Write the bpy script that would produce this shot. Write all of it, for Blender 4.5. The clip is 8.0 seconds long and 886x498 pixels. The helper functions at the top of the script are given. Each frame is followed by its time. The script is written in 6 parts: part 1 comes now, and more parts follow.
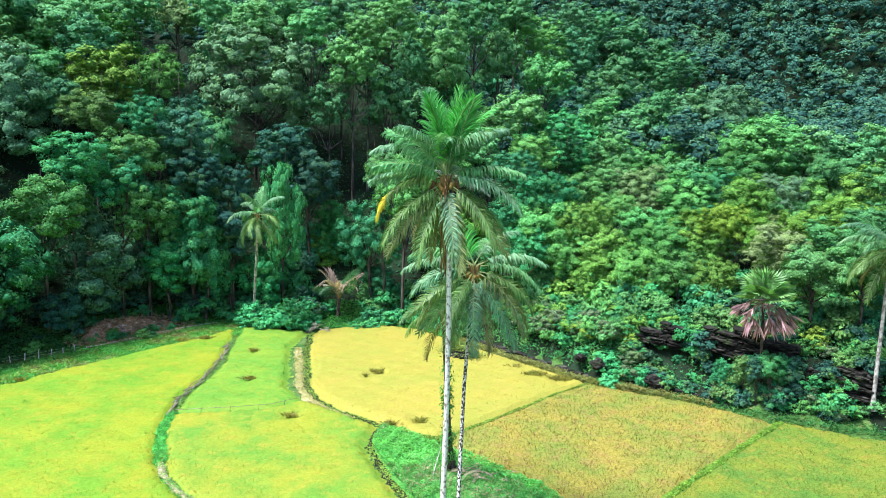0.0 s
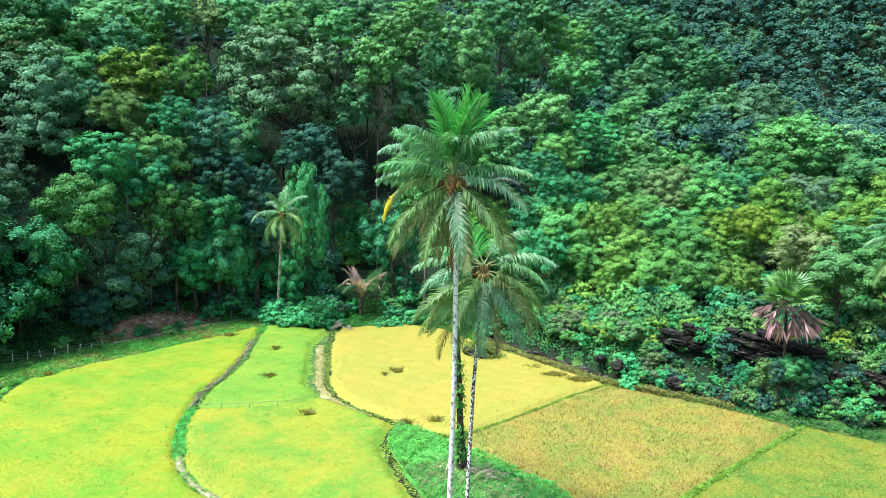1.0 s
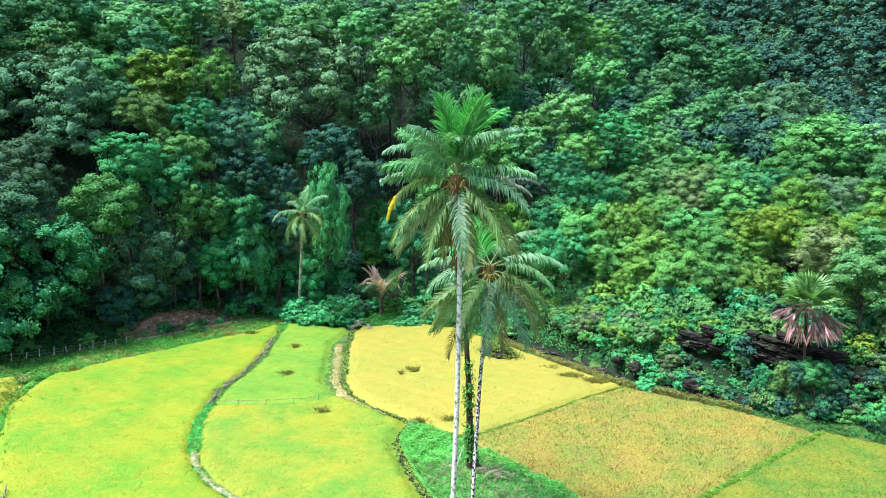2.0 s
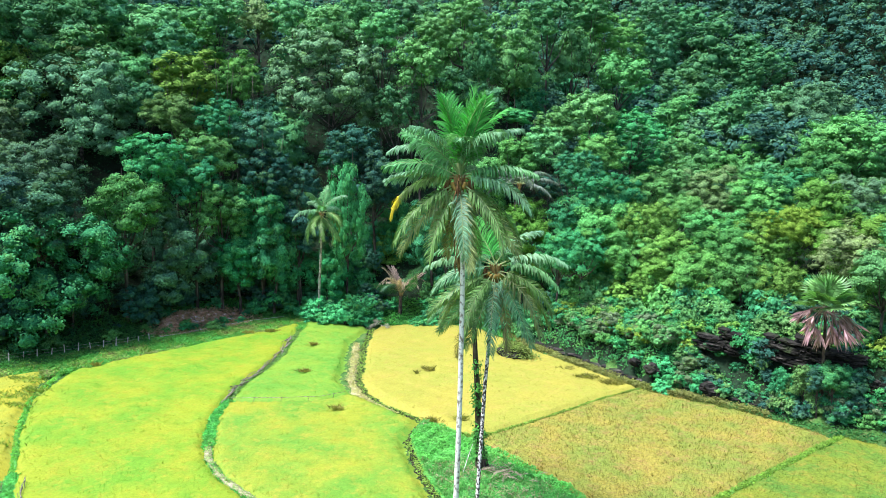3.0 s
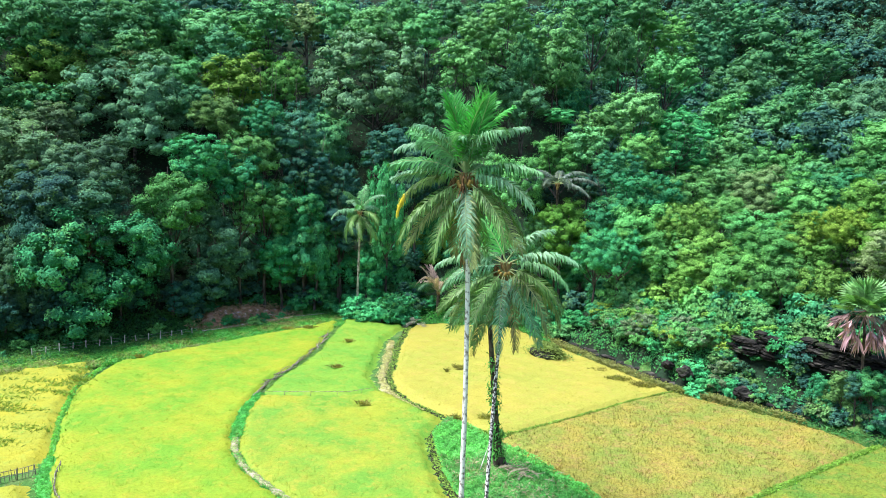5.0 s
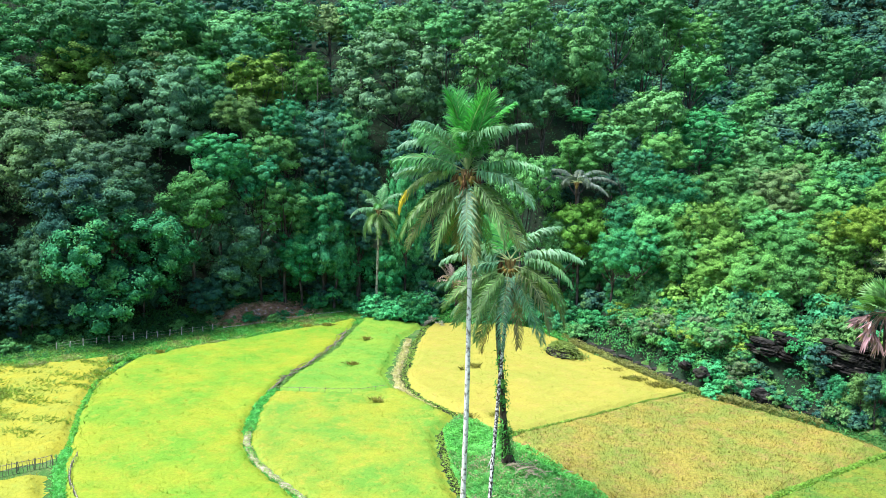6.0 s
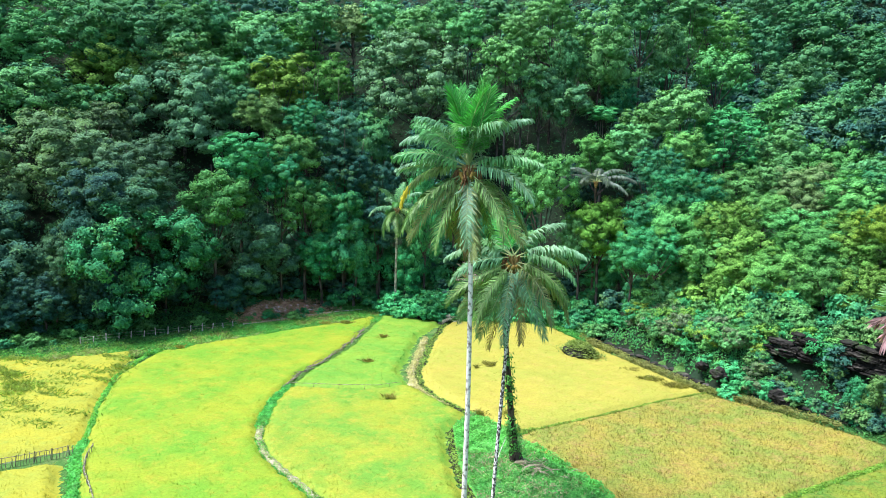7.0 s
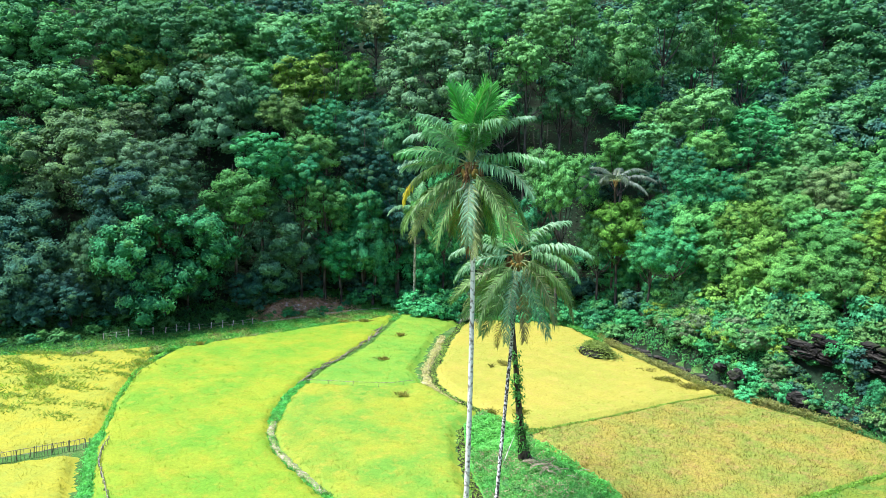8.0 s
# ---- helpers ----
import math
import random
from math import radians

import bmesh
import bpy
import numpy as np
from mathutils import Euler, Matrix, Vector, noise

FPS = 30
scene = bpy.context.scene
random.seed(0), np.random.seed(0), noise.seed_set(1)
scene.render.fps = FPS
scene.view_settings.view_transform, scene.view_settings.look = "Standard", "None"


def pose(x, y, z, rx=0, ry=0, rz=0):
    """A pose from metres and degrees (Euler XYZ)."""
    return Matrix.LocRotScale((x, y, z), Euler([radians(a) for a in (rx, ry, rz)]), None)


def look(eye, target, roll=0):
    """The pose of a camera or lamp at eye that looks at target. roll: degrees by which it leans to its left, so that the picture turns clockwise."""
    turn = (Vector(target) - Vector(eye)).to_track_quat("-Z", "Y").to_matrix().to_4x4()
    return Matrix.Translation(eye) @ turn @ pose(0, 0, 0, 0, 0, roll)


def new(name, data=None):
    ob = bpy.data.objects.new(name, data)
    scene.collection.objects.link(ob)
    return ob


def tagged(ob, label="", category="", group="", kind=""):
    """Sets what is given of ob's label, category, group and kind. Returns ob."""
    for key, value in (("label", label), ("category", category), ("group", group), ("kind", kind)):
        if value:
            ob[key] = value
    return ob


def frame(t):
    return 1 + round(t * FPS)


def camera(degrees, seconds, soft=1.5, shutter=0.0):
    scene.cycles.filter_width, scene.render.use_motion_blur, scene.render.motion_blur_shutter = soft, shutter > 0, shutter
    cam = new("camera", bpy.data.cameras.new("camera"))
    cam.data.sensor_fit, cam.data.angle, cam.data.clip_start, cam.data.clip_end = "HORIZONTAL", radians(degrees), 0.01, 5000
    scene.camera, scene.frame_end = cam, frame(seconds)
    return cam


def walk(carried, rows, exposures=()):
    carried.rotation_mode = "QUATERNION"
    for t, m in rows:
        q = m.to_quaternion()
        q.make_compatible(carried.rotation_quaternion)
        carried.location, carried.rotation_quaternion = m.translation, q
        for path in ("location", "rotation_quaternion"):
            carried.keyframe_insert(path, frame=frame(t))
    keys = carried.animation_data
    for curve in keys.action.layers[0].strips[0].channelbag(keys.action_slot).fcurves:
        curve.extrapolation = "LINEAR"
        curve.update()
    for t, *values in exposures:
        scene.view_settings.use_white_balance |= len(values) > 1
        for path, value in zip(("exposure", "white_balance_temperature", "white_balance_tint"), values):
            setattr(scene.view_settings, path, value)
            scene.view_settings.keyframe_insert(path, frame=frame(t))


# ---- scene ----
# ---- camera and its flight ----
cam = camera(62.0, 8.0, soft=0.7)
PATH = [
    (0.0, (0.299, 0.743, 23.860), (-0.081, 60.320, 16.752), 1.11),
    (0.5, (0.960, 0.690, 23.849), (-0.744, 60.239, 16.711), 1.12),
    (1.0, (1.655, 0.637, 23.852), (-1.310, 60.134, 16.688), 1.13),
    (1.5, (2.363, 0.586, 23.866), (-1.814, 60.007, 16.679), 1.14),
    (2.0, (3.073, 0.538, 23.888), (-2.279, 59.863, 16.681), 1.14),
    (2.5, (3.781, 0.497, 23.911), (-2.725, 59.704, 16.689), 1.15),
    (3.0, (4.486, 0.466, 23.929), (-3.159, 59.535, 16.694), 1.15),
    (3.5, (5.190, 0.448, 23.936), (-3.589, 59.359, 16.691), 1.15),
    (4.0, (5.899, 0.448, 23.925), (-4.013, 59.178, 16.672), 1.15),
    (4.5, (6.618, 0.469, 23.891), (-4.431, 58.995, 16.633), 1.14),
    (5.0, (7.352, 0.513, 23.831), (-4.839, 58.811, 16.571), 1.14),
    (5.5, (8.103, 0.582, 23.746), (-5.235, 58.628, 16.485), 1.13),
    (6.0, (8.872, 0.676, 23.638), (-5.617, 58.446, 16.379), 1.12),
    (6.5, (9.651, 0.792, 23.517), (-5.987, 58.262, 16.261), 1.11),
    (7.0, (10.430, 0.927, 23.396), (-6.351, 58.074, 16.144), 1.10),
    (7.5, (11.188, 1.075, 23.293), (-6.722, 57.880, 16.047), 1.09),
    (8.0, (11.896, 1.227, 23.236), (-7.118, 57.672, 15.996), 1.08),
]
EXPOSURE = (1.95, 5930, 15)   # stops, kelvin, tint
walk(cam, [(t, look(eye, target, roll)) for t, eye, target, roll in PATH], [(0.0, *EXPOSURE), (8.0, *EXPOSURE)])

# ---- light: bright overcast sky with a veiled sun ----
SUN_ELEVATION, SUN_AZIMUTH = 66.0, 245.0   # degrees; azimuth clockwise from +y
world = bpy.data.worlds.new("overcast_sky")
scene.world = world
world.use_nodes = True
wn = world.node_tree.nodes
sky = wn.new("ShaderNodeTexSky")
sky.sky_type = 'NISHITA'
sky.sun_disc = False
sky.sun_elevation = radians(SUN_ELEVATION)
sky.sun_rotation = radians(SUN_AZIMUTH)
sky.dust_density = 1.5
sky.air_density = 1.3
wn["Background"].inputs["Strength"].default_value = 0.073
world.node_tree.links.new(sky.outputs[0], wn["Background"].inputs["Color"])
sun = new("sun", bpy.data.lights.new("sun", 'SUN'))
sun.data.energy = 2.78
sun.data.angle = radians(20)
sun.data.color = (1.0, 0.98, 0.94)
az, el = radians(SUN_AZIMUTH), radians(SUN_ELEVATION)
sun.matrix_world = look((60 * math.sin(az) * math.cos(el), 60 * math.cos(az) * math.cos(el), 60 * math.sin(el) + 30), (0, 0, 30))


# ---- materials ----
def material(name, rough=0.8, spec=0.3):
    m = bpy.data.materials.new(name)
    m.use_nodes = True
    nt = m.node_tree
    b = nt.nodes["Principled BSDF"]
    b.inputs["Roughness"].default_value = rough
    b.inputs["Specular IOR Level"].default_value = spec
    return m, nt, b


def add(nt, kind, **sets):
    n = nt.nodes.new(kind)
    for k, v in sets.items():
        n.inputs[k.replace("_", " ")].default_value = v
    return n


def noise_node(nt, scale, detail=3.0, coord="Object", rough=0.55):
    tc = nt.nodes.new("ShaderNodeTexCoord") if coord != "world" else nt.nodes.new("ShaderNodeNewGeometry")
    n = nt.nodes.new("ShaderNodeTexNoise")
    n.inputs["Scale"].default_value = scale
    n.inputs["Detail"].default_value = detail
    n.inputs["Roughness"].default_value = rough
    nt.links.new(tc.outputs["Position" if coord == "world" else coord], n.inputs["Vector"])
    return n


def ramp(nt, fac, *stops):
    r = nt.nodes.new("ShaderNodeValToRGB")
    els = r.color_ramp.elements
    while len(els) < len(stops):
        els.new(0.5)
    for e, (p, c) in zip(els, stops):
        e.position = p
        e.color = (*c, 1)
    nt.links.new(fac, r.inputs[0])
    return r


def mixed(nt, a, b, fac, mode='MIX'):
    m = nt.nodes.new("ShaderNodeMix")
    m.data_type, m.blend_type = 'RGBA', mode
    for val, key in ((fac, 0), (a, 6), (b, 7)):
        if hasattr(val, "links"):
            nt.links.new(val, m.inputs[key])
        else:
            m.inputs[key].default_value = val if key == 0 else (*val, 1)
    return m.outputs[2]


def bumped(nt, b, height, strength, distance):
    k = nt.nodes.new("ShaderNodeBump")
    k.inputs["Strength"].default_value = strength
    k.inputs["Distance"].default_value = distance
    nt.links.new(height, k.inputs["Height"])
    nt.links.new(k.outputs[0], b.inputs["Normal"])


def foliage(name, light=0.22, gloss=0.55, spread=0.6, warm=(0.17, 0.30, 0.03), warm_amount=0.36, shine=0.10):
    """Leaves: the tree's own colour, varied leaf by leaf and in patches, with light coming through."""
    m, nt, b = material(name, gloss, shine)
    info = nt.nodes.new("ShaderNodeObjectInfo")
    geo = nt.nodes.new("ShaderNodeNewGeometry")
    each = ramp(nt, geo.outputs["Random Per Island"], (0.0, (1 - spread,) * 3), (0.75, (1.0,) * 3), (1.0, (1 + spread,) * 3))
    col = mixed(nt, info.outputs["Color"], each.outputs[0], 1.0, 'MULTIPLY')
    big = noise_node(nt, 0.45, 3.0, "world")
    lim = ramp(nt, big.outputs["Fac"], (0.45, (0, 0, 0)), (0.75, (warm_amount,) * 3))
    col = mixed(nt, col, warm, lim.outputs[0])
    tuft = noise_node(nt, 1.1, 2.0, "world")
    vary = ramp(nt, tuft.outputs["Fac"], (0.34, (0.76,) * 3), (0.66, (1.24,) * 3))
    col = mixed(nt, col, vary.outputs[0], 1.0, 'MULTIPLY')
    nt.links.new(col, b.inputs["Base Color"])
    tr = nt.nodes.new("ShaderNodeBsdfTranslucent")
    nt.links.new(mixed(nt, col, (1.0, 1.15, 0.5), 1.0, 'MULTIPLY'), tr.inputs["Color"])
    ms = nt.nodes.new("ShaderNodeMixShader")
    ms.inputs[0].default_value = light
    nt.links.new(b.outputs[0], ms.inputs[1])
    nt.links.new(tr.outputs[0], ms.inputs[2])
    nt.links.new(ms.outputs[0], nt.nodes["Material Output"].inputs["Surface"])
    return m


def leaf_mass(name):
    """The dense mass of leaves inside a clump: the tree's own colour, broken up leaf by leaf."""
    m, nt, b = material(name, 0.85, 0.02)
    info = nt.nodes.new("ShaderNodeObjectInfo")
    fine = noise_node(nt, 5.5, 4.0, "world", 0.75)
    r = ramp(nt, fine.outputs["Fac"], (0.36, (0.40,) * 3), (0.5, (0.85,) * 3), (0.62, (1.3,) * 3))
    nt.links.new(mixed(nt, info.outputs["Color"], r.outputs[0], 1.0, 'MULTIPLY'), b.inputs["Base Color"])
    bumped(nt, b, fine.outputs["Fac"], 1.0, 0.3)
    return m


def bark(name, dark, pale, scale=3.0, low=0.42, high=0.6, squash=0.35):
    m, nt, b = material(name, 0.9, 0.15)
    tc = nt.nodes.new("ShaderNodeTexCoord")
    mp = nt.nodes.new("ShaderNodeMapping")
    mp.inputs["Scale"].default_value = (1, 1, squash)
    nt.links.new(tc.outputs["Object"], mp.inputs["Vector"])
    n = nt.nodes.new("ShaderNodeTexNoise")
    n.inputs["Scale"].default_value, n.inputs["Detail"].default_value = scale, 5
    nt.links.new(mp.outputs[0], n.inputs["Vector"])
    r = ramp(nt, n.outputs["Fac"], (low, dark), (high, pale))
    nt.links.new(r.outputs[0], b.inputs["Base Color"])
    bumped(nt, b, n.outputs["Fac"], 0.6, 0.05)
    return m


def earthy(name, *stops, scale=0.35, fine=6.0, bump=0.15):
    """Ground covers: broad patches from the stops, broken up by fine grain."""
    m, nt, b = material(name, 0.95, 0.1)
    big = noise_node(nt, scale, 5.0, "world", 0.65)
    r = ramp(nt, big.outputs["Fac"], *stops)
    small = noise_node(nt, fine, 4.0, "world", 0.7)
    g = ramp(nt, small.outputs["Fac"], (0.3, (0.45,) * 3), (0.7, (1.35,) * 3))
    nt.links.new(mixed(nt, r.outputs[0], g.outputs[0], 1.0, 'MULTIPLY'), b.inputs["Base Color"])
    bumped(nt, b, small.outputs["Fac"], 0.8, bump)
    return m


def rice(name, a, b_, c, patch=0.12, light=0.25, grain_low=0.80, blade_low=0.75):
    """Ripening rice: the standing mass, and the single blades on top of it."""
    return [rice_material(name + "_mass", a, b_, c, patch, light, grain_low, None), rice_material(name + "_blades", a, b_, c, patch, 0.5, grain_low, blade_low)]


def rice_material(name, a, b_, c, patch, light, grain_low, blade_low):
    """Large patches of two tones, streaks and, on blades, blade-by-blade variation."""
    m, nt, b = material(name, 0.7, 0.2)
    big = noise_node(nt, patch, 4.0, "world", 0.6)
    r = ramp(nt, big.outputs["Fac"], (0.38, a), (0.62, b_))
    mid = noise_node(nt, 1.1, 5.0, "world", 0.7)
    lim = ramp(nt, mid.outputs["Fac"], (0.5, (0, 0, 0)), (0.72, (0.8,) * 3))
    col = mixed(nt, r.outputs[0], c, lim.outputs[0])
    geo = nt.nodes.new("ShaderNodeNewGeometry")
    if blade_low:
        each = ramp(nt, geo.outputs["Random Per Island"], (0.0, (blade_low,) * 3), (0.6, (1.0,) * 3), (1.0, (2 - blade_low,) * 3))
    fine = noise_node(nt, 5.0, 5.0, "world", 0.75)
    grain = ramp(nt, fine.outputs["Fac"], (0.32, (grain_low,) * 3), (0.62, (1.08,) * 3))
    if blade_low:
        col = mixed(nt, col, each.outputs[0], 1.0, 'MULTIPLY')
    col = mixed(nt, col, grain.outputs[0], 1.0, 'MULTIPLY')
    nt.links.new(col, b.inputs["Base Color"])
    bumped(nt, b, fine.outputs["Fac"], 0.5, 0.1)
    tr = nt.nodes.new("ShaderNodeBsdfTranslucent")
    nt.links.new(col, tr.inputs["Color"])
    ms = nt.nodes.new("ShaderNodeMixShader")
    ms.inputs[0].default_value = light
    nt.links.new(b.outputs[0], ms.inputs[1])
    nt.links.new(tr.outputs[0], ms.inputs[2])
    nt.links.new(ms.outputs[0], nt.nodes["Material Output"].inputs["Surface"])
    return m


def strata_rock(name):
    m, nt, b = material(name, 0.92, 0.1)
    tc = nt.nodes.new("ShaderNodeNewGeometry")
    mp = nt.nodes.new("ShaderNodeMapping")
    mp.inputs["Scale"].default_value = (0.5, 0.5, 6.0)
    mp.inputs["Rotation"].default_value = (0.05, 0.12, 0)
    nt.links.new(tc.outputs["Position"], mp.inputs["Vector"])
    n = nt.nodes.new("ShaderNodeTexNoise")
    n.inputs["Scale"].default_value, n.inputs["Detail"].default_value, n.inputs["Roughness"].default_value = 1.0, 6, 0.7
    nt.links.new(mp.outputs[0], n.inputs["Vector"])
    r = ramp(nt, n.outputs["Fac"], (0.38, (0.008, 0.008, 0.007)), (0.54, (0.028, 0.026, 0.022)), (0.72, (0.13, 0.118, 0.10)))
    moss = noise_node(nt, 0.8, 5.0, "world")
    lim = ramp(nt, moss.outputs["Fac"], (0.55, (0, 0, 0)), (0.7, (0.5,) * 3))
    nt.links.new(mixed(nt, r.outputs[0], (0.05, 0.08, 0.025), lim.outputs[0]), b.inputs["Base Color"])
    bumped(nt, b, n.outputs["Fac"], 1.0, 0.25)
    return m


M_LEAF = foliage("tree_leaves", 0.14, 0.72, 0.42, (0.20, 0.36, 0.04), 0.34, 0.02)
M_MASS = leaf_mass("leaf_mass")
M_PALM = foliage("palm_leaflets", 0.28, 0.48, 0.45, (0.32, 0.32, 0.05), 0.16, 0.30)
M_RIB = bark("palm_rib", (0.16, 0.24, 0.08), (0.32, 0.36, 0.16), 2.0)
M_GRASS = foliage("weeds_and_grass", 0.40, 0.6, 0.35, (0.22, 0.36, 0.05), 0.25)
M_BARK = bark("forest_bark", (0.025, 0.021, 0.017), (0.11, 0.095, 0.08))
M_PALE_TRUNK = bark("pale_palm_bark", (0.22, 0.18, 0.14), (0.74, 0.69, 0.62), 5.0, 0.36, 0.50, 0.9)
M_SPOT_TRUNK = bark("spotted_palm_bark", (0.05, 0.04, 0.035), (0.62, 0.58, 0.55), 8.0, 0.46, 0.56, 0.8)
M_DARK_TRUNK = bark("dark_palm_bark", (0.025, 0.018, 0.014), (0.10, 0.075, 0.055), 4.0)
M_GREY_TRUNK = bark("grey_palm_bark", (0.16, 0.14, 0.12), (0.45, 0.42, 0.38), 3.0, 0.4, 0.6, 0.8)
M_HUSK = bark("palm_fibre", (0.14, 0.08, 0.03), (0.38, 0.25, 0.10), 6.0)
M_SPRAY = bark("brown_flower_stalk", (0.08, 0.035, 0.015), (0.26, 0.14, 0.06), 6.0)
M_NUT = bark("coconut_skin", (0.16, 0.10, 0.03), (0.30, 0.20, 0.05), 3.0)
M_POST = bark("weathered_wood", (0.34, 0.30, 0.26), (0.70, 0.65, 0.58), 5.0)
M_STICK = bark("dry_sticks", (0.16, 0.12, 0.08), (0.42, 0.34, 0.24), 5.0)
M_BAMBOO = bark("grey_bamboo", (0.09, 0.08, 0.055), (0.32, 0.29, 0.23), 4.0)
M_ROCK = strata_rock("dark_layered_rock")
# soil tones set near black, shade of the gaps between crowns included
M_GROUND = earthy("forest_floor_shaded", (0.35, (0.012, 0.015, 0.008)), (0.55, (0.015, 0.030, 0.014)), (0.72, (0.018, 0.046, 0.022)))
M_FIELD = earthy("grassy_valley_floor", (0.36, (0.035, 0.075, 0.018)), (0.52, (0.06, 0.15, 0.03)), (0.7, (0.14, 0.16, 0.06)), scale=0.5)
M_BUND = earthy("grassy_bund", (0.36, (0.05, 0.20, 0.03)), (0.52, (0.09, 0.32, 0.06)), (0.7, (0.17, 0.26, 0.07)), scale=0.6)
M_MUD = earthy("ditch_mud", (0.4, (0.012, 0.012, 0.008)), (0.6, (0.035, 0.030, 0.020)), scale=1.0)
M_STRAW = earthy("dry_straw", (0.4, (0.32, 0.31, 0.12)), (0.6, (0.50, 0.44, 0.25)), scale=1.2)
M_DRYMUD = earthy("dry_mud", (0.36, (0.15, 0.21, 0.06)), (0.5, (0.25, 0.25, 0.12)), (0.64, (0.38, 0.33, 0.24)), scale=1.2)
M_EARTH = earthy("red_earth", (0.34, (0.24, 0.18, 0.10)), (0.46, (0.50, 0.25, 0.15)), (0.56, (0.58, 0.35, 0.24)), (0.64, (0.80, 0.72, 0.66)), scale=1.3)


# ---- mesh helpers ----
def mesh_of(name, verts, faces, mats, smooth=False):
    """A mesh from arrays: faces is a list of index arrays, each (n, 3) or (n, 4)."""
    faces = [np.asarray(f, dtype=np.int32) for f in faces if len(f)]
    me = bpy.data.meshes.new(name)
    v = np.asarray(verts, dtype=np.float32)
    me.vertices.add(len(v))
    me.vertices.foreach_set("co", v.ravel())
    loops = np.concatenate([f.ravel() for f in faces])
    sizes = np.concatenate([np.full(len(f), f.shape[1], dtype=np.int32) for f in faces])
    me.loops.add(len(loops))
    me.loops.foreach_set("vertex_index", loops)
    me.polygons.add(len(sizes))
    me.polygons.foreach_set("loop_start", np.concatenate([[0], np.cumsum(sizes)[:-1]]).astype(np.int32))
    me.update(calc_edges=True)
    me.polygons.foreach_set("use_smooth", np.full(len(sizes), smooth, dtype=bool))
    for m in mats if isinstance(mats, (list, tuple)) else [mats]:
        me.materials.append(m)
    me.update()
    return me


class Soup:
    """Gathers vertices and faces of one mesh."""

    def __init__(self):
        self.v, self.q, self.t, self.n = [], [], [], 0

    def put(self, verts, quads=(), tris=()):
        if len(quads):
            self.q.append(np.asarray(quads, dtype=np.int32) + self.n)
        if len(tris):
            self.t.append(np.asarray(tris, dtype=np.int32) + self.n)
        self.v.append(np.asarray(verts, dtype=np.float64))
        self.n += len(verts)
        return self

    def tube(self, pts, radii, seg=6, cap=True):
        pts = np.asarray(pts, dtype=float)
        d = np.gradient(pts, axis=0)
        d /= np.linalg.norm(d, axis=1)[:, None] + 1e-9
        ref = np.where(np.abs(d[:, 2:3]) > 0.9, [[1.0, 0, 0]], [[0, 0, 1.0]])
        u = np.cross(d, ref)
        u /= np.linalg.norm(u, axis=1)[:, None]
        w = np.cross(d, u)
        a = np.arange(seg) * 2 * np.pi / seg
        ring = np.cos(a)[None, :, None] * u[:, None] + np.sin(a)[None, :, None] * w[:, None]
        v = (pts[:, None] + ring * np.asarray(radii, dtype=float)[:, None, None]).reshape(-1, 3)
        i, j = np.meshgrid(np.arange(len(pts) - 1), np.arange(seg), indexing="ij")
        k = (j + 1) % seg
        q = np.stack([i * seg + j, i * seg + k, (i + 1) * seg + k, (i + 1) * seg + j], -1).reshape(-1, 4)
        t = []
        if cap:
            v = np.vstack([v, pts[-1:]])
            e = (len(pts) - 1) * seg
            t = [(e + s, e + (s + 1) % seg, len(v) - 1) for s in range(seg)]
        return self.put(v, q, t)

    def mesh(self, name, mats, smooth=False):
        faces = []
        if self.q:
            faces.append(np.concatenate(self.q))
        if self.t:
            faces.append(np.concatenate(self.t))
        return mesh_of(name, np.concatenate(self.v), faces, mats, smooth)


def unit(v):
    return v / (np.linalg.norm(v, axis=-1, keepdims=True) + 1e-9)


def leaf_tris(rng, centre, normal, size, wide=0.62):
    """One small pointed leaf at each centre, facing about the normal."""
    n = len(centre)
    t = unit(np.cross(normal, rng.normal(size=(n, 3))))
    s = np.cross(normal, t)
    L = (size * rng.uniform(0.6, 1.4, n))[:, None]
    base = centre - t * L * 0.4
    v = np.stack([base - s * L * wide * 0.5, base + s * L * wide * 0.5, centre + t * L * 0.6 - normal * L * 0.1], 1).reshape(-1, 3)
    return v, np.arange(3 * n).reshape(-1, 3)


def tinted(ob, rgb):
    ob.color = (*rgb, 1)
    return ob


def part(name, mesh, parent, label="", rgb=None, m=None):
    ob = new(name, mesh)
    ob.parent = parent
    if m is not None:
        ob.matrix_basis = m
    if rgb is not None:
        tinted(ob, rgb)
    return tagged(ob, label)


def thing(name, m, label, category, group="", kind=""):
    ob = new(name)
    ob.empty_display_size = 0.3
    ob.matrix_basis = m
    return tagged(ob, label, category, group, kind)


def smooth01(a, b, x):
    t = np.clip((x - a) / (b - a), 0, 1)
    return t * t * (3 - 2 * t)


# ---- the lie of the land ----
FOOT_X = np.array([-260, -140, -75, -62, -53, -46, -37, -30, -18, -3, 2, 8, 16, 24, 32, 40, 60, 140, 260.0])
FOOT_Y = np.array([-60, 10, 55, 65, 75, 85, 99.5, 106.5, 104.5, 106.5, 99.5, 91, 81, 76.2, 70.3, 66.8, 58, 25, -40.0])


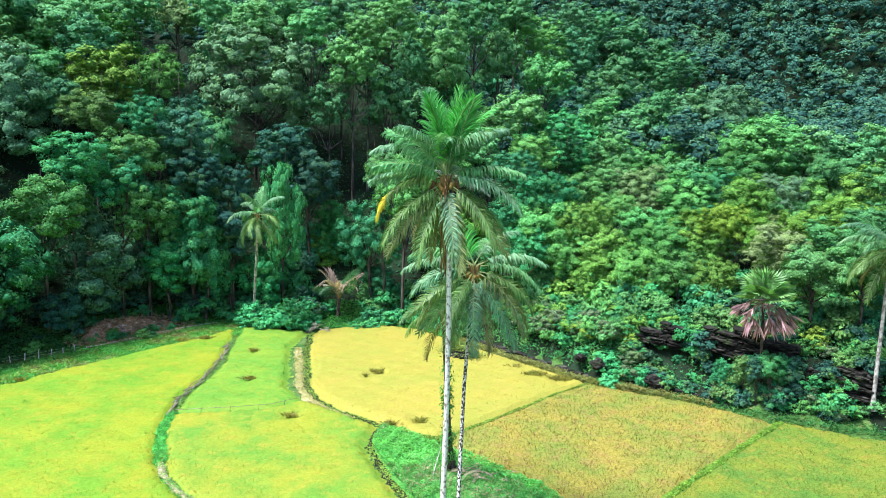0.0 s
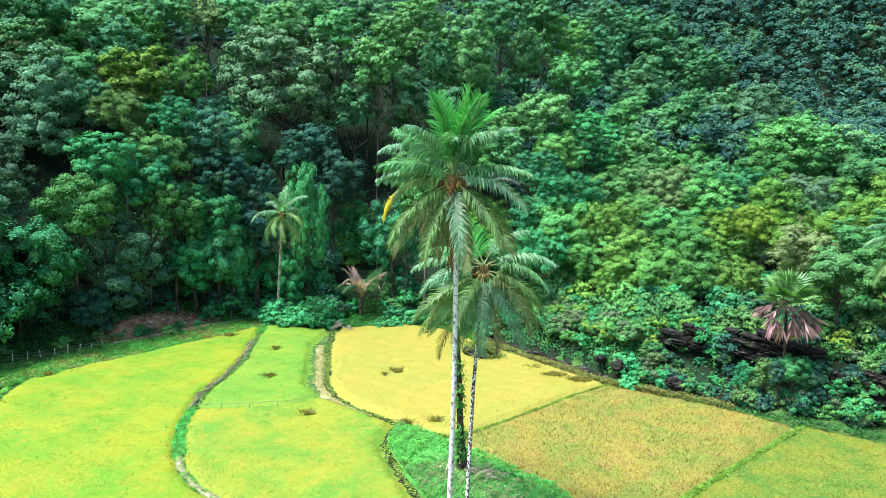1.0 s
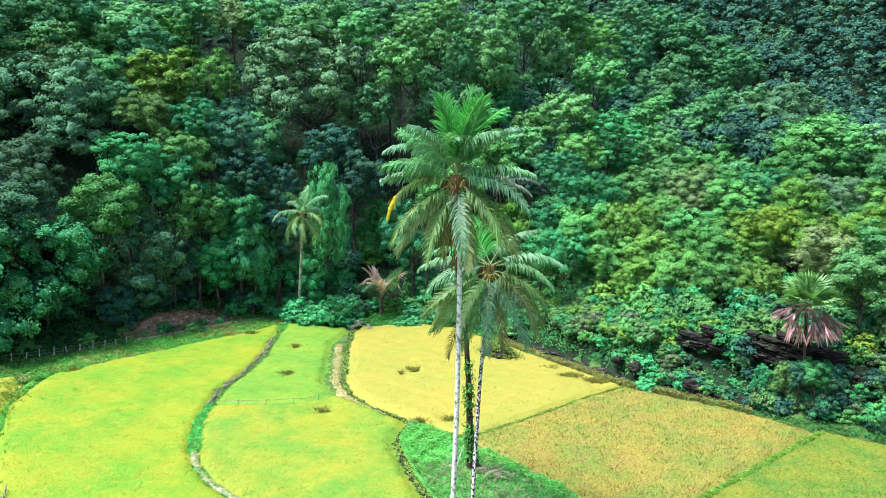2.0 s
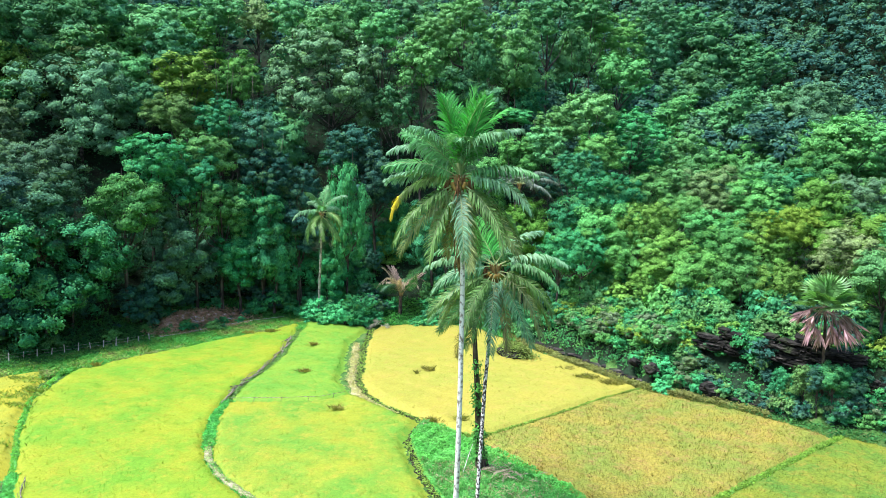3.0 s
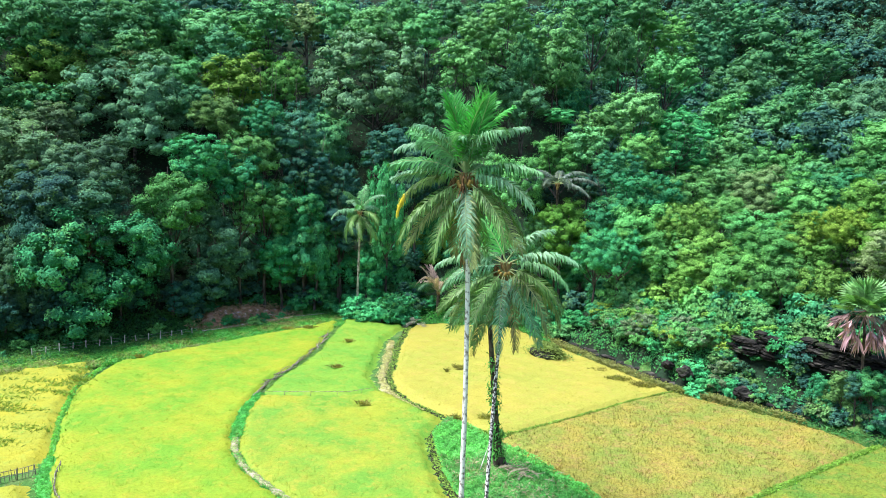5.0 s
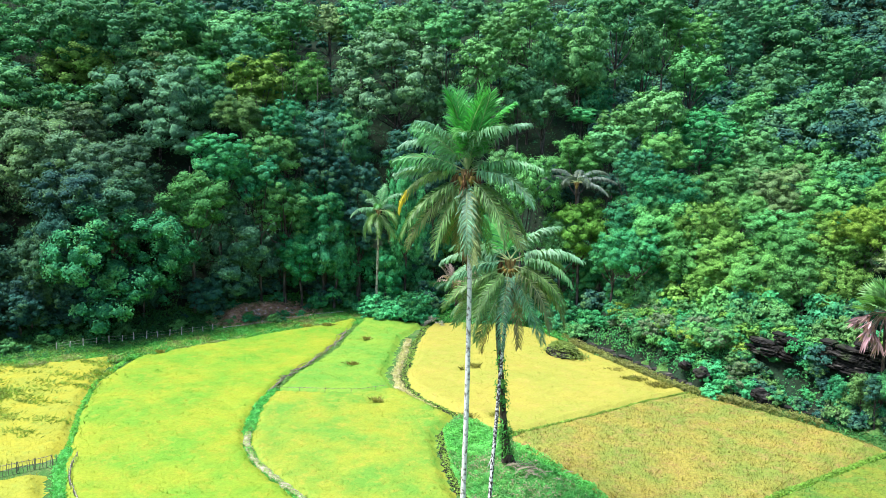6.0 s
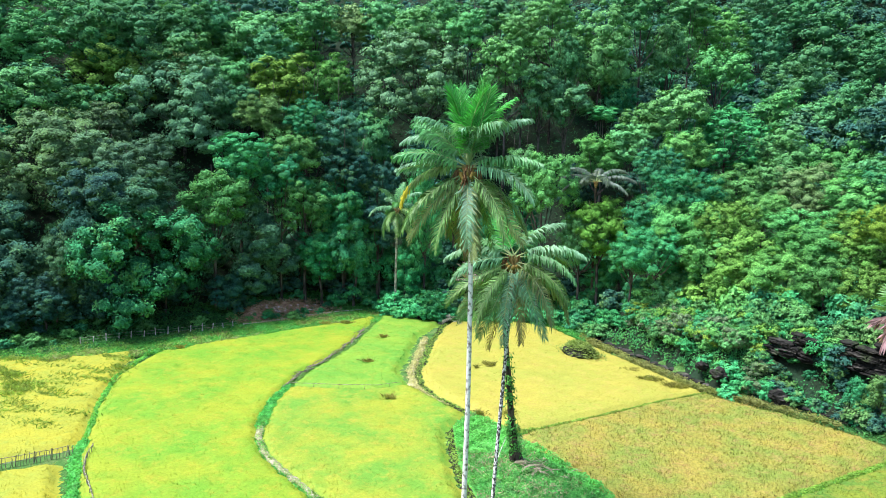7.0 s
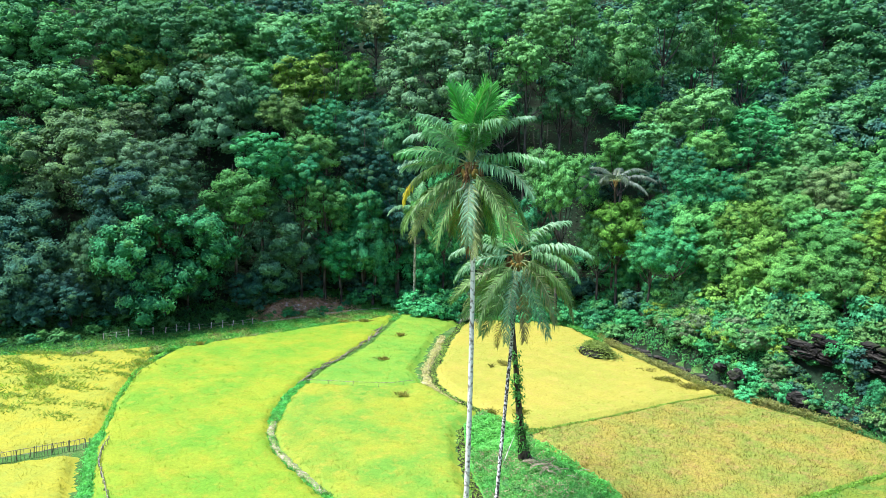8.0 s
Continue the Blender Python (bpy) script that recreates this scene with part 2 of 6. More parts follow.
def inland(x, y):
    """Metres behind the foot of the hill; negative on the paddies."""
    x, y = np.asarray(x, dtype=float), np.asarray(y, dtype=float)
    best = np.full(x.shape, 1e9)
    for i in range(len(FOOT_X) - 1):
        ax, ay, bx, by = FOOT_X[i], FOOT_Y[i], FOOT_X[i + 1], FOOT_Y[i + 1]
        t = np.clip(((x - ax) * (bx - ax) + (y - ay) * (by - ay)) / ((bx - ax) ** 2 + (by - ay) ** 2), 0, 1)
        best = np.minimum(best, np.hypot(x - ax - t * (bx - ax), y - ay - t * (by - ay)))
    return np.where(y > np.interp(x, FOOT_X, FOOT_Y), best, -best)


def land(x, y):
    """Ground height."""
    x, y = np.asarray(x, dtype=float), np.asarray(y, dtype=float)
    d = np.maximum(inland(x, y), 0)
    w = smooth01(-8, 14, x)
    left = 0.12 * d + 1.44 * (np.log1p(np.exp(np.clip((d - 5) / 2.0, -30, 30))) - math.log1p(math.exp(-2.5))) * np.where(d > 90, 90 / np.maximum(d, 1), 1)
    slope = 0.34 - 0.14 * smooth01(35, 65, x)
    right = 3.6 * smooth01(0.6, 3.2, d) * smooth01(0, 10, x) + slope * d
    far = 0.85 * np.clip(np.hypot(x, y) - 205, 0, 160)
    bumps = (np.sin(x * 0.11 + 1.3) * np.cos(y * 0.09) * 1.6 + np.sin(x * 0.31 + y * 0.23) * 0.5) * smooth01(4, 25, d)
    return left * (1 - w) + right * w + far * smooth01(0, 40, d) + bumps


def ground_sheet():
    xs = np.concatenate([np.linspace(-1500, -190, 14), np.arange(-180, 181, 2.0), np.linspace(190, 1500, 14)])
    ys = np.concatenate([np.linspace(-1500, -30, 14), np.arange(-20, 46, 6.0), np.arange(48, 330, 2.0), np.linspace(340, 1500, 14)])
    X, Y = np.meshgrid(xs, ys)
    Z = land(X, Y) - 0.02
    nx = len(xs)
    i, j = np.meshgrid(np.arange(len(ys) - 1), np.arange(nx - 1), indexing="ij")
    a = i * nx + j
    q = np.stack([a, a + 1, a + 1 + nx, a + nx], -1).reshape(-1, 4)
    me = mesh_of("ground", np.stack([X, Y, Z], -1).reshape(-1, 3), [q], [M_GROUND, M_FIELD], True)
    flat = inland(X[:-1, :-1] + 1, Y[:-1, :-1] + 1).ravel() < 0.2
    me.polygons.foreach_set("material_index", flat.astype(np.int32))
    return tagged(new("ground", me), "valley floor and hillside soil under the forest", "ground", kind="structure")


ground_sheet()

# ---- paddies ----
BUND_A = [(-29.4, 102.5), (-27.9, 98.5), (-26.7, 90), (-25.7, 84.6), (-25.4, 78.2), (-25.6, 71.6), (-25.0, 66.7), (-24.2, 62.4), (-22.8, 58.2), (-21.7, 55.4), (-20.4, 52.9), (-18.1, 50), (-15.4, 47.8), (-13.1, 46.1), (-10.8, 44.4), (-6, 40.5), (0, 35)]
DITCH_B = [(-18.3, 100.3), (-16.9, 89.5), (-15.4, 82.5), (-14.1, 75.5), (-12.6, 72), (-10.2, 68.8), (-7.2, 66.4), (-5.2, 64.8), (-5.7, 62), (-5.9, 60), (-5, 57.2), (-3.7, 53.6), (-2.3, 50.6), (-0.7, 47.7), (2, 43), (5, 37)]
BUND_D = [(15.8, 78.6), (11.7, 74.6), (6.5, 68.5), (2.4, 64), (-0.2, 61.7), (-2.6, 62.6), (-5.2, 64.8)]
BUND_E = [(31.9, 67.8), (24.5, 60.1), (19.5, 54.8), (16.6, 51.6), (11, 45.5), (5, 39)]
BUND_G = [(-46.6, 73), (-43.4, 63.3), (-38.6, 55.3), (-33.4, 48), (-31.4, 44.9), (-25.9, 38.6), (-19, 32)]
ISLAND = [(-5.2, 64.2), (-2.5, 62.2), (0.7, 59), (3.6, 56.6), (6.6, 53.4), (8.2, 51.2), (11, 46), (7, 41), (2, 43.5), (-0.5, 47.9), (-2.1, 51), (-3.5, 54), (-4.8, 57.3), (-5.7, 60)]


def offset(line, d):
    """The line shifted sideways, to its left for d above 0."""
    p = np.array(line, dtype=float)
    t = unit(np.gradient(p, axis=0))
    return [tuple(q) for q in p + np.stack([-t[:, 1], t[:, 0]], -1) * d]


def in_polygon(x, y, poly):
    inside = np.zeros(x.shape, bool)
    for (ax, ay), (bx, by) in zip(poly, poly[1:] + poly[:1]):
        hit = ((ay > y) != (by > y)) & (x < (bx - ax) * (y - ay) / (by - ay + 1e-12) + ax)
        inside ^= hit
    return inside


def edge_distance(x, y, poly, closed=True):
    best = np.full(x.shape, 1e9)
    ring = poly[1:] + poly[:1] if closed else poly[1:]
    for (ax, ay), (bx, by) in zip(poly, ring):
        t = np.clip(((x - ax) * (bx - ax) + (y - ay) * (by - ay)) / ((bx - ax) ** 2 + (by - ay) ** 2 + 1e-9), 0, 1)
        best = np.minimum(best, np.hypot(x - ax - t * (bx - ax), y - ay - t * (by - ay)))
    return best


def wobble(x, y):
    return np.sin(x * 1.7 + y * 0.6) * np.cos(y * 1.3 - x * 0.4) * 0.5 + np.sin(x * 0.37 + 2) * np.cos(y * 0.41) * 0.5


RICE_EDGES = []


def rice_field(label, poly, mat, seed, height=0.45, gap=0.3, per_m2=32, lodged=(), blade=0.34, step=0.42):
    """A standing crop: a rough-topped mass with blades all over, sunk where it has lodged."""
    RICE_EDGES.append(poly)
    rng = np.random.default_rng(seed)
    px, py = np.array(poly).T
    xs, ys = np.arange(px.min(), px.max() + step, step), np.arange(py.min(), py.max() + step, step)
    X, Y = np.meshgrid(xs, ys)
    jx, jy = X + rng.uniform(-0.18, 0.18, X.shape), Y + rng.uniform(-0.18, 0.18, X.shape)

    def top(x, y):
        e = edge_distance(x, y, poly) - gap - 0.12 * wobble(x * 2, y * 2)
        z = height * smooth01(-0.05, 0.4, e) + 0.10 * wobble(x, y) * smooth01(0, 1, e)
        for lx, ly, lr, deep in lodged:
            k = np.hypot((x - lx), (y - ly) * 0.8) / lr + 0.35 * wobble(x * 1.5 + lx, y * 1.5)
            z -= deep * height * (1 - smooth01(0.5, 1.0, k))
        return np.where(in_polygon(x, y, poly) & (e > -0.1), np.maximum(z, 0.01), -0.5)

    Z = top(jx, jy) + rng.uniform(-0.06, 0.06, X.shape)
    ok = Z > -0.4
    Z = np.where(ok, Z, -0.03)
    nx = len(xs)
    i, j = np.meshgrid(np.arange(len(ys) - 1), np.arange(nx - 1), indexing="ij")
    keep = ok[:-1, :-1] | ok[1:, :-1] | ok[:-1, 1:] | ok[1:, 1:]
    a = (i * nx + j)[keep]
    q = np.stack([a, a + 1, a + 1 + nx, a + nx], -1)
    soup = Soup().put(np.stack([jx, jy, Z], -1).reshape(-1, 3), q)
    n = int((px.max() - px.min()) * (py.max() - py.min()) * per_m2)
    bx, by = rng.uniform(px.min(), px.max(), n), rng.uniform(py.min(), py.max(), n)
    bz = top(bx, by)
    m = (bz > 0.06) & (np.hypot(bx - 4, by) < 112)
    bx, by, bz = bx[m], by[m], bz[m]
    n = len(bx)
    a = rng.uniform(0, 2 * np.pi, n)
    w = rng.uniform(0.35, 0.9, n) * 0.11 * blade
    h = blade * rng.uniform(0.5, 1.1, n)
    lean = rng.normal(0, 0.16, (n, 2))
    v = np.zeros((n, 3, 3))
    v[:, 0] = np.stack([bx - np.cos(a) * w, by - np.sin(a) * w, bz - 0.12], -1)
    v[:, 1] = np.stack([bx + np.cos(a) * w, by + np.sin(a) * w, bz - 0.12], -1)
    v[:, 2] = np.stack([bx + lean[:, 0], by + lean[:, 1], bz - 0.1 + h * 0.75], -1)
    soup.put(v.reshape(-1, 3), (), np.arange(3 * n).reshape(-1, 3))
    me = soup.mesh("rice_field", mat, True)
    slot = np.ones(len(me.polygons), dtype=np.int32)
    slot[:len(q)] = 0
    me.polygons.foreach_set("material_index", slot)
    ob = new("rice_field", me)
    return tagged(ob, label, "rice field", "rice paddies", "stuff")


R_LIME = rice("rice_lime", (0.27, 0.335, 0.020), (0.15, 0.315, 0.020), (0.34, 0.32, 0.027), 0.17)
R_GREEN = rice("rice_green", (0.13, 0.31, 0.031), (0.20, 0.34, 0.031), (0.28, 0.33, 0.038), 0.2)
R_MIXED = rice("rice_mixed", (0.29, 0.33, 0.027), (0.14, 0.30, 0.029), (0.36, 0.325, 0.038), 0.2)
R_GOLD = rice("rice_gold", (0.365, 0.325, 0.049), (0.31, 0.32, 0.046), (0.39, 0.31, 0.066), 0.12, 0.25, 0.82, 0.8)
R_BROWN = rice("rice_ripe", (0.355, 0.305, 0.052), (0.225, 0.285, 0.044), (0.39, 0.23, 0.088), 0.25, 0.25, 0.5, 0.4)
R_FRESH = rice("rice_fresh", (0.22, 0.27, 0.027), (0.11, 0.23, 0.029), (0.33, 0.26, 0.042), 0.25, 0.25, 0.55, 0.55)
R_YELLOW = rice("rice_yellow", (0.37, 0.345, 0.027), (0.31, 0.33, 0.033), (0.25, 0.32, 0.042), 0.2, 0.25, 0.8, 0.8)

F_TOP_LEFT = [(-45.6, 72.8), (-42.2, 79.2), (-37.0, 87.2), (-31.4, 96.2), (-29.2, 101.2)]
LINE_C = [(-24.9, 66.4), (-20.2, 67.3), (-16.2, 68.6), (-13.5, 71.2)]
rice_field("lime green and yellow rice standing in a wide curved paddy", F_TOP_LEFT + BUND_A[1:] + BUND_G[::-1][:-1], R_LIME, 1,
           lodged=[(-38, 86, 1.2, 0.5), (-33.5, 93, 1.1, 0.6), (-31, 94.5, 1.0, 0.5), (-44, 75, 1.1, 0.5)])
rice_field("fresh green rice between a bund and a ditch", BUND_A[0:6] + LINE_C + [(-15.9, 75.0), (-17.5, 83.2), (-19.1, 91), (-18.5, 100)], R_GREEN, 2, gap=0.35,
           lodged=[(-20.5, 77.3, 0.9, 0.8), (-23.2, 88.8, 1.1, 0.6), (-17.5, 90, 0.8, 0.4)])
rice_field("yellow and green rice in a paddy beside the palm island", LINE_C[::-1] + BUND_A[7:] + offset(DITCH_B, -0.4)[:4:-1], R_MIXED, 3, gap=0.3,
           lodged=[(-13.8, 66.1, 1.0, 0.55)])
rice_field("golden ripe rice in a rounded paddy below the rocks", offset(DITCH_B, 0.45)[:8] + BUND_D[::-1][1:] + [(7.6, 88.6), (0.6, 97.4), (-2.9, 102.6), (-8.7, 104.6), (-12.4, 103.8), (-17, 101)], R_GOLD, 4, gap=0.2, per_m2=18,
           lodged=[(-7.3, 80.9, 1.2, 0.85), (-8.3, 79.0, 0.6, 0.6), (-9.5, 75.5, 0.7, 0.4), (10.5, 80.5, 2.2, 0.5), (13, 79, 1.6, 0.6), (-2, 65.5, 1.0, 0.8)])
rice_field("brownish yellow ripe rice in a four-sided paddy", [(17.6, 77), (24, 73.4), (28.6, 69.6), (31, 67.3)] + BUND_E[1:5] + ISLAND[6:2:-1] + [(0.9, 59.6), (0.0, 61.3), (0.6, 62.2)] + BUND_D[3::-1], R_BROWN, 5, gap=0.2, per_m2=60, blade=0.4)
rice_field("yellow-green rice in a paddy along the rocky foot", BUND_E[::-1] + [(36, 64.8), (40, 62.8), (60, 54), (75, 44), (60, 30), (30, 25)], R_FRESH, 6, gap=0.3, per_m2=44, blade=0.36)
rng0 = np.random.default_rng(77)
OUTER = [(-48, 72.4), (-52, 68.6), (-57, 65.2), (-62, 62), (-76, 54), (-76, 26), (-45, 32), (-37.4, 41), (-33, 46.3), (-33.8, 48.5)] + BUND_G[2:0:-1]
rice_field("golden rice, lodged in rows, in an outer paddy", OUTER, R_YELLOW, 7, gap=0.35,
           lodged=[(-47 - 1.5 * a + rng0.uniform(-2, 2), 50 + 3.0 * a + rng0.uniform(-2, 2), rng0.uniform(1, 2.2), 0.45) for a in np.linspace(0, 6, 14)])
rice_field("golden rice behind a bamboo fence", [(-31.9, 44.2), (-36.7, 39.2), (-44, 30), (-30, 24), (-20, 31.5), (-26.5, 38)], R_YELLOW, 8, gap=0.35)


WEED_SPOTS = [(-7.3, 80.9, 0.7), (-8.4, 79.2, 0.2), (-20.5, 77.3, 0.6), (-23.2, 88.8, 0.5), (-13.8, 66.1, 0.6), (-33.5, 93, 0.8), (-31, 94.5, 0.8), (-2, 65.5, 0.6),
              (-44, 75, 0.5), (10.5, 81.4, 1.2), (13, 79.8, 1.2), (8.2, 83.9, 1.0), (-4.5, 64.6, 0.5)]


def weed_patches():
    rng = np.random.default_rng(66)
    p = [np.array([x, y]) + rng.normal(0, 1, (int(200 * r), 2)) * [r * 0.5, r * 0.28] for x, y, r in WEED_SPOTS]
    p = np.concatenate(p)
    grass_blades("weeds", "clumps of brownish weeds among the rice", p, np.full(len(p), 0.34), 0.3, (0.28, 0.26, 0.06), rng)
    rows = []
    for k in range(150):
        x, y = -68 + 30 * rng.uniform(), 48 + 22 * rng.uniform()
        if in_polygon(np.array([x]), np.array([y]), OUTER)[0]:
            rows.append(np.array([x, y]) + rng.normal(0, 1, (100, 2)) * [1.1, 0.28])
    p = np.concatenate(rows)
    grass_blades("lodged_rice", "bands of lodged green rice in the outer paddy", p, np.full(len(p), 0.34), 0.3, (0.25, 0.34, 0.06), rng, wide=1.0)


def grass_strip(name, label, category, line, width, mat, seed, per_m=190, h=0.32, rgb=(0.12, 0.42, 0.06), crest=0.16, closed_poly=None, kind="stuff", jag=0.25):
    """A low bank along a line (or over a polygon), overgrown with blades of grass."""
    rng = np.random.default_rng(seed)
    soup = Soup()
    p = np.array(line, dtype=float)
    seg = np.linalg.norm(np.diff(p, axis=0), axis=1)
    s = np.concatenate([[0], np.cumsum(seg)])
    u = np.arange(0, s[-1], 0.6)
    c = np.stack([np.interp(u, s, p[:, k]) for k in (0, 1)], -1)
    d = unit(np.gradient(c, axis=0))
    nrm = np.stack([-d[:, 1], d[:, 0]], -1)
    offs = np.array([-1, -0.55, 0, 0.55, 1])
    zs = np.array([0.005, 0.75, 1, 0.75, 0.005]) * crest
    wid = width * 0.5 * (1 + jag * rng.uniform(-1, 1, (len(c), 5)))
    v = np.concatenate([c[:, None] + nrm[:, None] * (offs[None, :, None] * wid[..., None]), (zs[None] + rng.uniform(-0.02, 0.03, (len(c), 5)))[..., None]], -1)
    i, j = np.meshgrid(np.arange(len(c) - 1), np.arange(4), indexing="ij")
    a = i * 5 + j
    soup.put(v.reshape(-1, 3), np.stack([a, a + 5, a + 6, a + 1], -1).reshape(-1, 4))
    ob = new(name, soup.mesh(name, mat))
    tagged(ob, label, category, kind="structure")
    if per_m:
        n = int(s[-1] * per_m)
        at = rng.uniform(0, s[-1], n)
        off = rng.normal(0, 0.36, n) * width
        b = np.stack([np.interp(at, s, p[:, k]) for k in (0, 1)], -1)
        dd = np.stack([np.interp(at, u, nrm[:, k]) for k in (0, 1)], -1)
        b = b + dd * off[:, None]
        z = crest * np.clip(1 - np.abs(off) / width, 0.1, 1) + rng.uniform(0, 0.7, n) * h * (0.5 + 0.5 * wobble(b[:, 0] * 2, b[:, 1] * 2))
        v, q = leaf_tris(rng, np.column_stack([b, z]), unit(rng.normal(0, 0.5, (n, 3)) + [0, 0, 1]), 0.22, 0.45)
        tagged(tinted(new("grass", mesh_of("grass", v, [q], M_GRASS)), rgb), "rough green grass on a paddy bund", "grass", "", "stuff")
    return ob


def grass_blades(name, label, xy, z, h, rgb, rng, mat=None, wide=1.0):
    n = len(xy)
    a = rng.uniform(0, 2 * np.pi, n)
    w = rng.uniform(0.03, 0.09, n) * wide
    hh = h * rng.uniform(0.4, 1.2, n)
    side = np.stack([np.cos(a), np.sin(a)], -1) * w[:, None]
    lean = rng.normal(0, 0.42, (n, 2)) * hh[:, None] * 2
    z = np.asarray(z)
    v = np.zeros((n, 4, 3))
    v[:, 0] = np.concatenate([xy - side, z[:, None] - 0.05], -1)
    v[:, 1] = np.concatenate([xy + side, z[:, None] - 0.05], -1)
    v[:, 2] = np.concatenate([xy + side * 0.6 + lean * 0.6, (z + hh * 0.7)[:, None]], -1)
    v[:, 3] = np.concatenate([xy + lean * 1.2, (z + hh)[:, None]], -1)
    ob = new(name, mesh_of(name, v.reshape(-1, 3), [np.arange(4 * n).reshape(-1, 4)], mat or M_GRASS))
    tinted(ob, rgb)
    return tagged(ob, label, "grass", "", "stuff")


weed_patches()
grass_strip("bund_1", "narrow winding bund with dull weeds and bamboo", "bund", BUND_A[:7], 0.85, M_BUND, 11, rgb=(0.16, 0.29, 0.08), jag=0.7, h=0.3)
grass_strip("bund_2", "broad bund covered with lush emerald grass", "bund", BUND_A[6:10], 1.2, M_BUND, 16, per_m=420, rgb=(0.11, 0.45, 0.09), jag=0.4, h=0.4, crest=0.24)
grass_strip("bund_3", "narrow grassy bund beside a mud path", "bund", BUND_A[9:], 0.8, M_BUND, 17, rgb=(0.10, 0.38, 0.07), jag=0.6)
grass_strip("ditch_1", "muddy winding ditch between paddies", "ditch", DITCH_B, 0.62, M_MUD, 12, per_m=45, crest=0.04, rgb=(0.22, 0.36, 0.06), h=0.25, jag=0.7)
grass_strip("bund_4", "straight grassy bund between ripe paddies", "bund", BUND_D, 0.65, M_BUND, 13, rgb=(0.20, 0.32, 0.05), jag=0.5)
grass_strip("bund_5", "straight green bund between paddies", "bund", BUND_E, 0.6, M_BUND, 14, rgb=(0.20, 0.36, 0.05), jag=0.5)
grass_strip("bund_6", "thin grassy edge of the outer paddy", "bund", BUND_G[:4], 0.45, M_BUND, 15, per_m=80, rgb=(0.14, 0.42, 0.06), jag=0.7, h=0.24)
grass_strip("bund_7", "bund covered with lush emerald grass by the bamboo fences", "bund", BUND_G[3:], 0.75, M_BUND, 18, per_m=330, rgb=(0.11, 0.43, 0.09), jag=0.4, h=0.38, crest=0.2)

# ---- palms ----
def frond_mesh(name, seed, length=4.6, rise=40, droop=95, leaflet=0.95, pairs=44, hang=0.55, ragged=0.1, stalk=0.04, sweep=0.5, width=0.045, first=0.16, last=0.995):
    """A feather leaf that leaves the crown along +x: an arching midrib with drooping leaflets."""
    rng = np.random.default_rng(seed)
    s = np.linspace(0, 1, 15)
    ang = np.radians(rise - droop * s ** 1.35)
    step = length / 14
    x = np.concatenate([[0], np.cumsum(np.cos(ang[:-1]) * step)])
    z = np.concatenate([[0], np.cumsum(np.sin(ang[:-1]) * step)])
    rib = np.stack([x, 0.3 * rng.normal() * s ** 2, z], -1)
    soup = Soup()
    for side in (-1, 1):
        u = np.linspace(first, last, pairs) + rng.uniform(-0.007, 0.007, pairs)
        keep = rng.uniform(size=pairs) > ragged
        u = np.clip(u[keep], 0, 1)
        n = len(u)
        b = np.stack([np.interp(u, s, rib[:, k]) for k in range(3)], -1)
        a = np.interp(u, s, ang)
        fwd = np.stack([np.cos(a), np.zeros(n), np.sin(a)], -1)
        up = np.stack([-np.sin(a), np.zeros(n), np.cos(a)], -1)
        lat = np.array([[0, side, 0.0]])
        ln = leaflet * np.sin(np.pi * (0.2 + 0.72 * u)) ** 0.6 * rng.uniform(0.8, 1.12, n)
        d1 = unit(lat + fwd * (sweep + 0.9 * u ** 2)[:, None] + up * rng.uniform(0.05, 0.45, n)[:, None] + rng.normal(0, 0.13, (n, 3)))
        down = np.array([[0, 0, -1.0]])
        d2 = unit(d1 + down * (hang * rng.uniform(0.4, 1.7, n))[:, None] + rng.normal(0, 0.08, (n, 3)))
        d3 = unit(d2 + down * (hang * 1.5 * rng.uniform(0.6, 1.5, n))[:, None])
        w = width * unit(fwd + 0.2 * up)
        p1 = b + d1 * ln[:, None] * 0.35
        p2 = p1 + d2 * ln[:, None] * 0.35
        p3 = p2 + d3 * ln[:, None] * 0.30
        v = np.stack([b - w * 0.5, b + w * 0.5, p1 + w, p1 - w, p2 + w * 0.8, p2 - w * 0.8, p3], 1).reshape(-1, 3)
        k = np.arange(n)[:, None] * 7
        soup.put(v, np.concatenate([k + [[0, 1, 2, 3]], k + [[3, 2, 4, 5]]]), k + [[5, 4, 6]])
    ribs = Soup().tube(rib, np.interp(s, [0, 0.15, 1], [stalk * 2.2, stalk, 0.01]), 4)
    return soup.mesh(name, M_PALM), ribs.mesh("midrib", M_RIB)


def frond_part(pair, root, label, rgb, m, name="frond"):
    ob = part(name, pair[0], root, label, rgb, m)
    part("midrib", pair[1], ob)
    return ob


FRONDS = {
    "spear": [frond_mesh("frond", 20 + i, 4.8, 80, 30, 1.2, 60, 0.14, 0.03, 0.03, 1.2) for i in range(3)],
    "high": [frond_mesh("frond", 30 + i, 4.9, 58, 92, 1.2, 58, 0.8, 0.06) for i in range(4)],
    "mid": [frond_mesh("frond", 40 + i, 4.6, 28, 90, 1.25, 58, 1.3, 0.08) for i in range(4)],
    "low": [frond_mesh("frond", 50 + i, 4.9, -6, 70, 1.2, 56, 1.5, 0.12) for i in range(4)],
    "fold": [frond_mesh("frond", 70 + i, 4.4, 76, 135, 0.6, 40, 1.6, 0.2, 0.06) for i in range(3)],
    "hang": [frond_mesh("frond", 60 + i, 4.8, -44, 38, 1.15, 54, 0.9, 0.12) for i in range(4)],
}


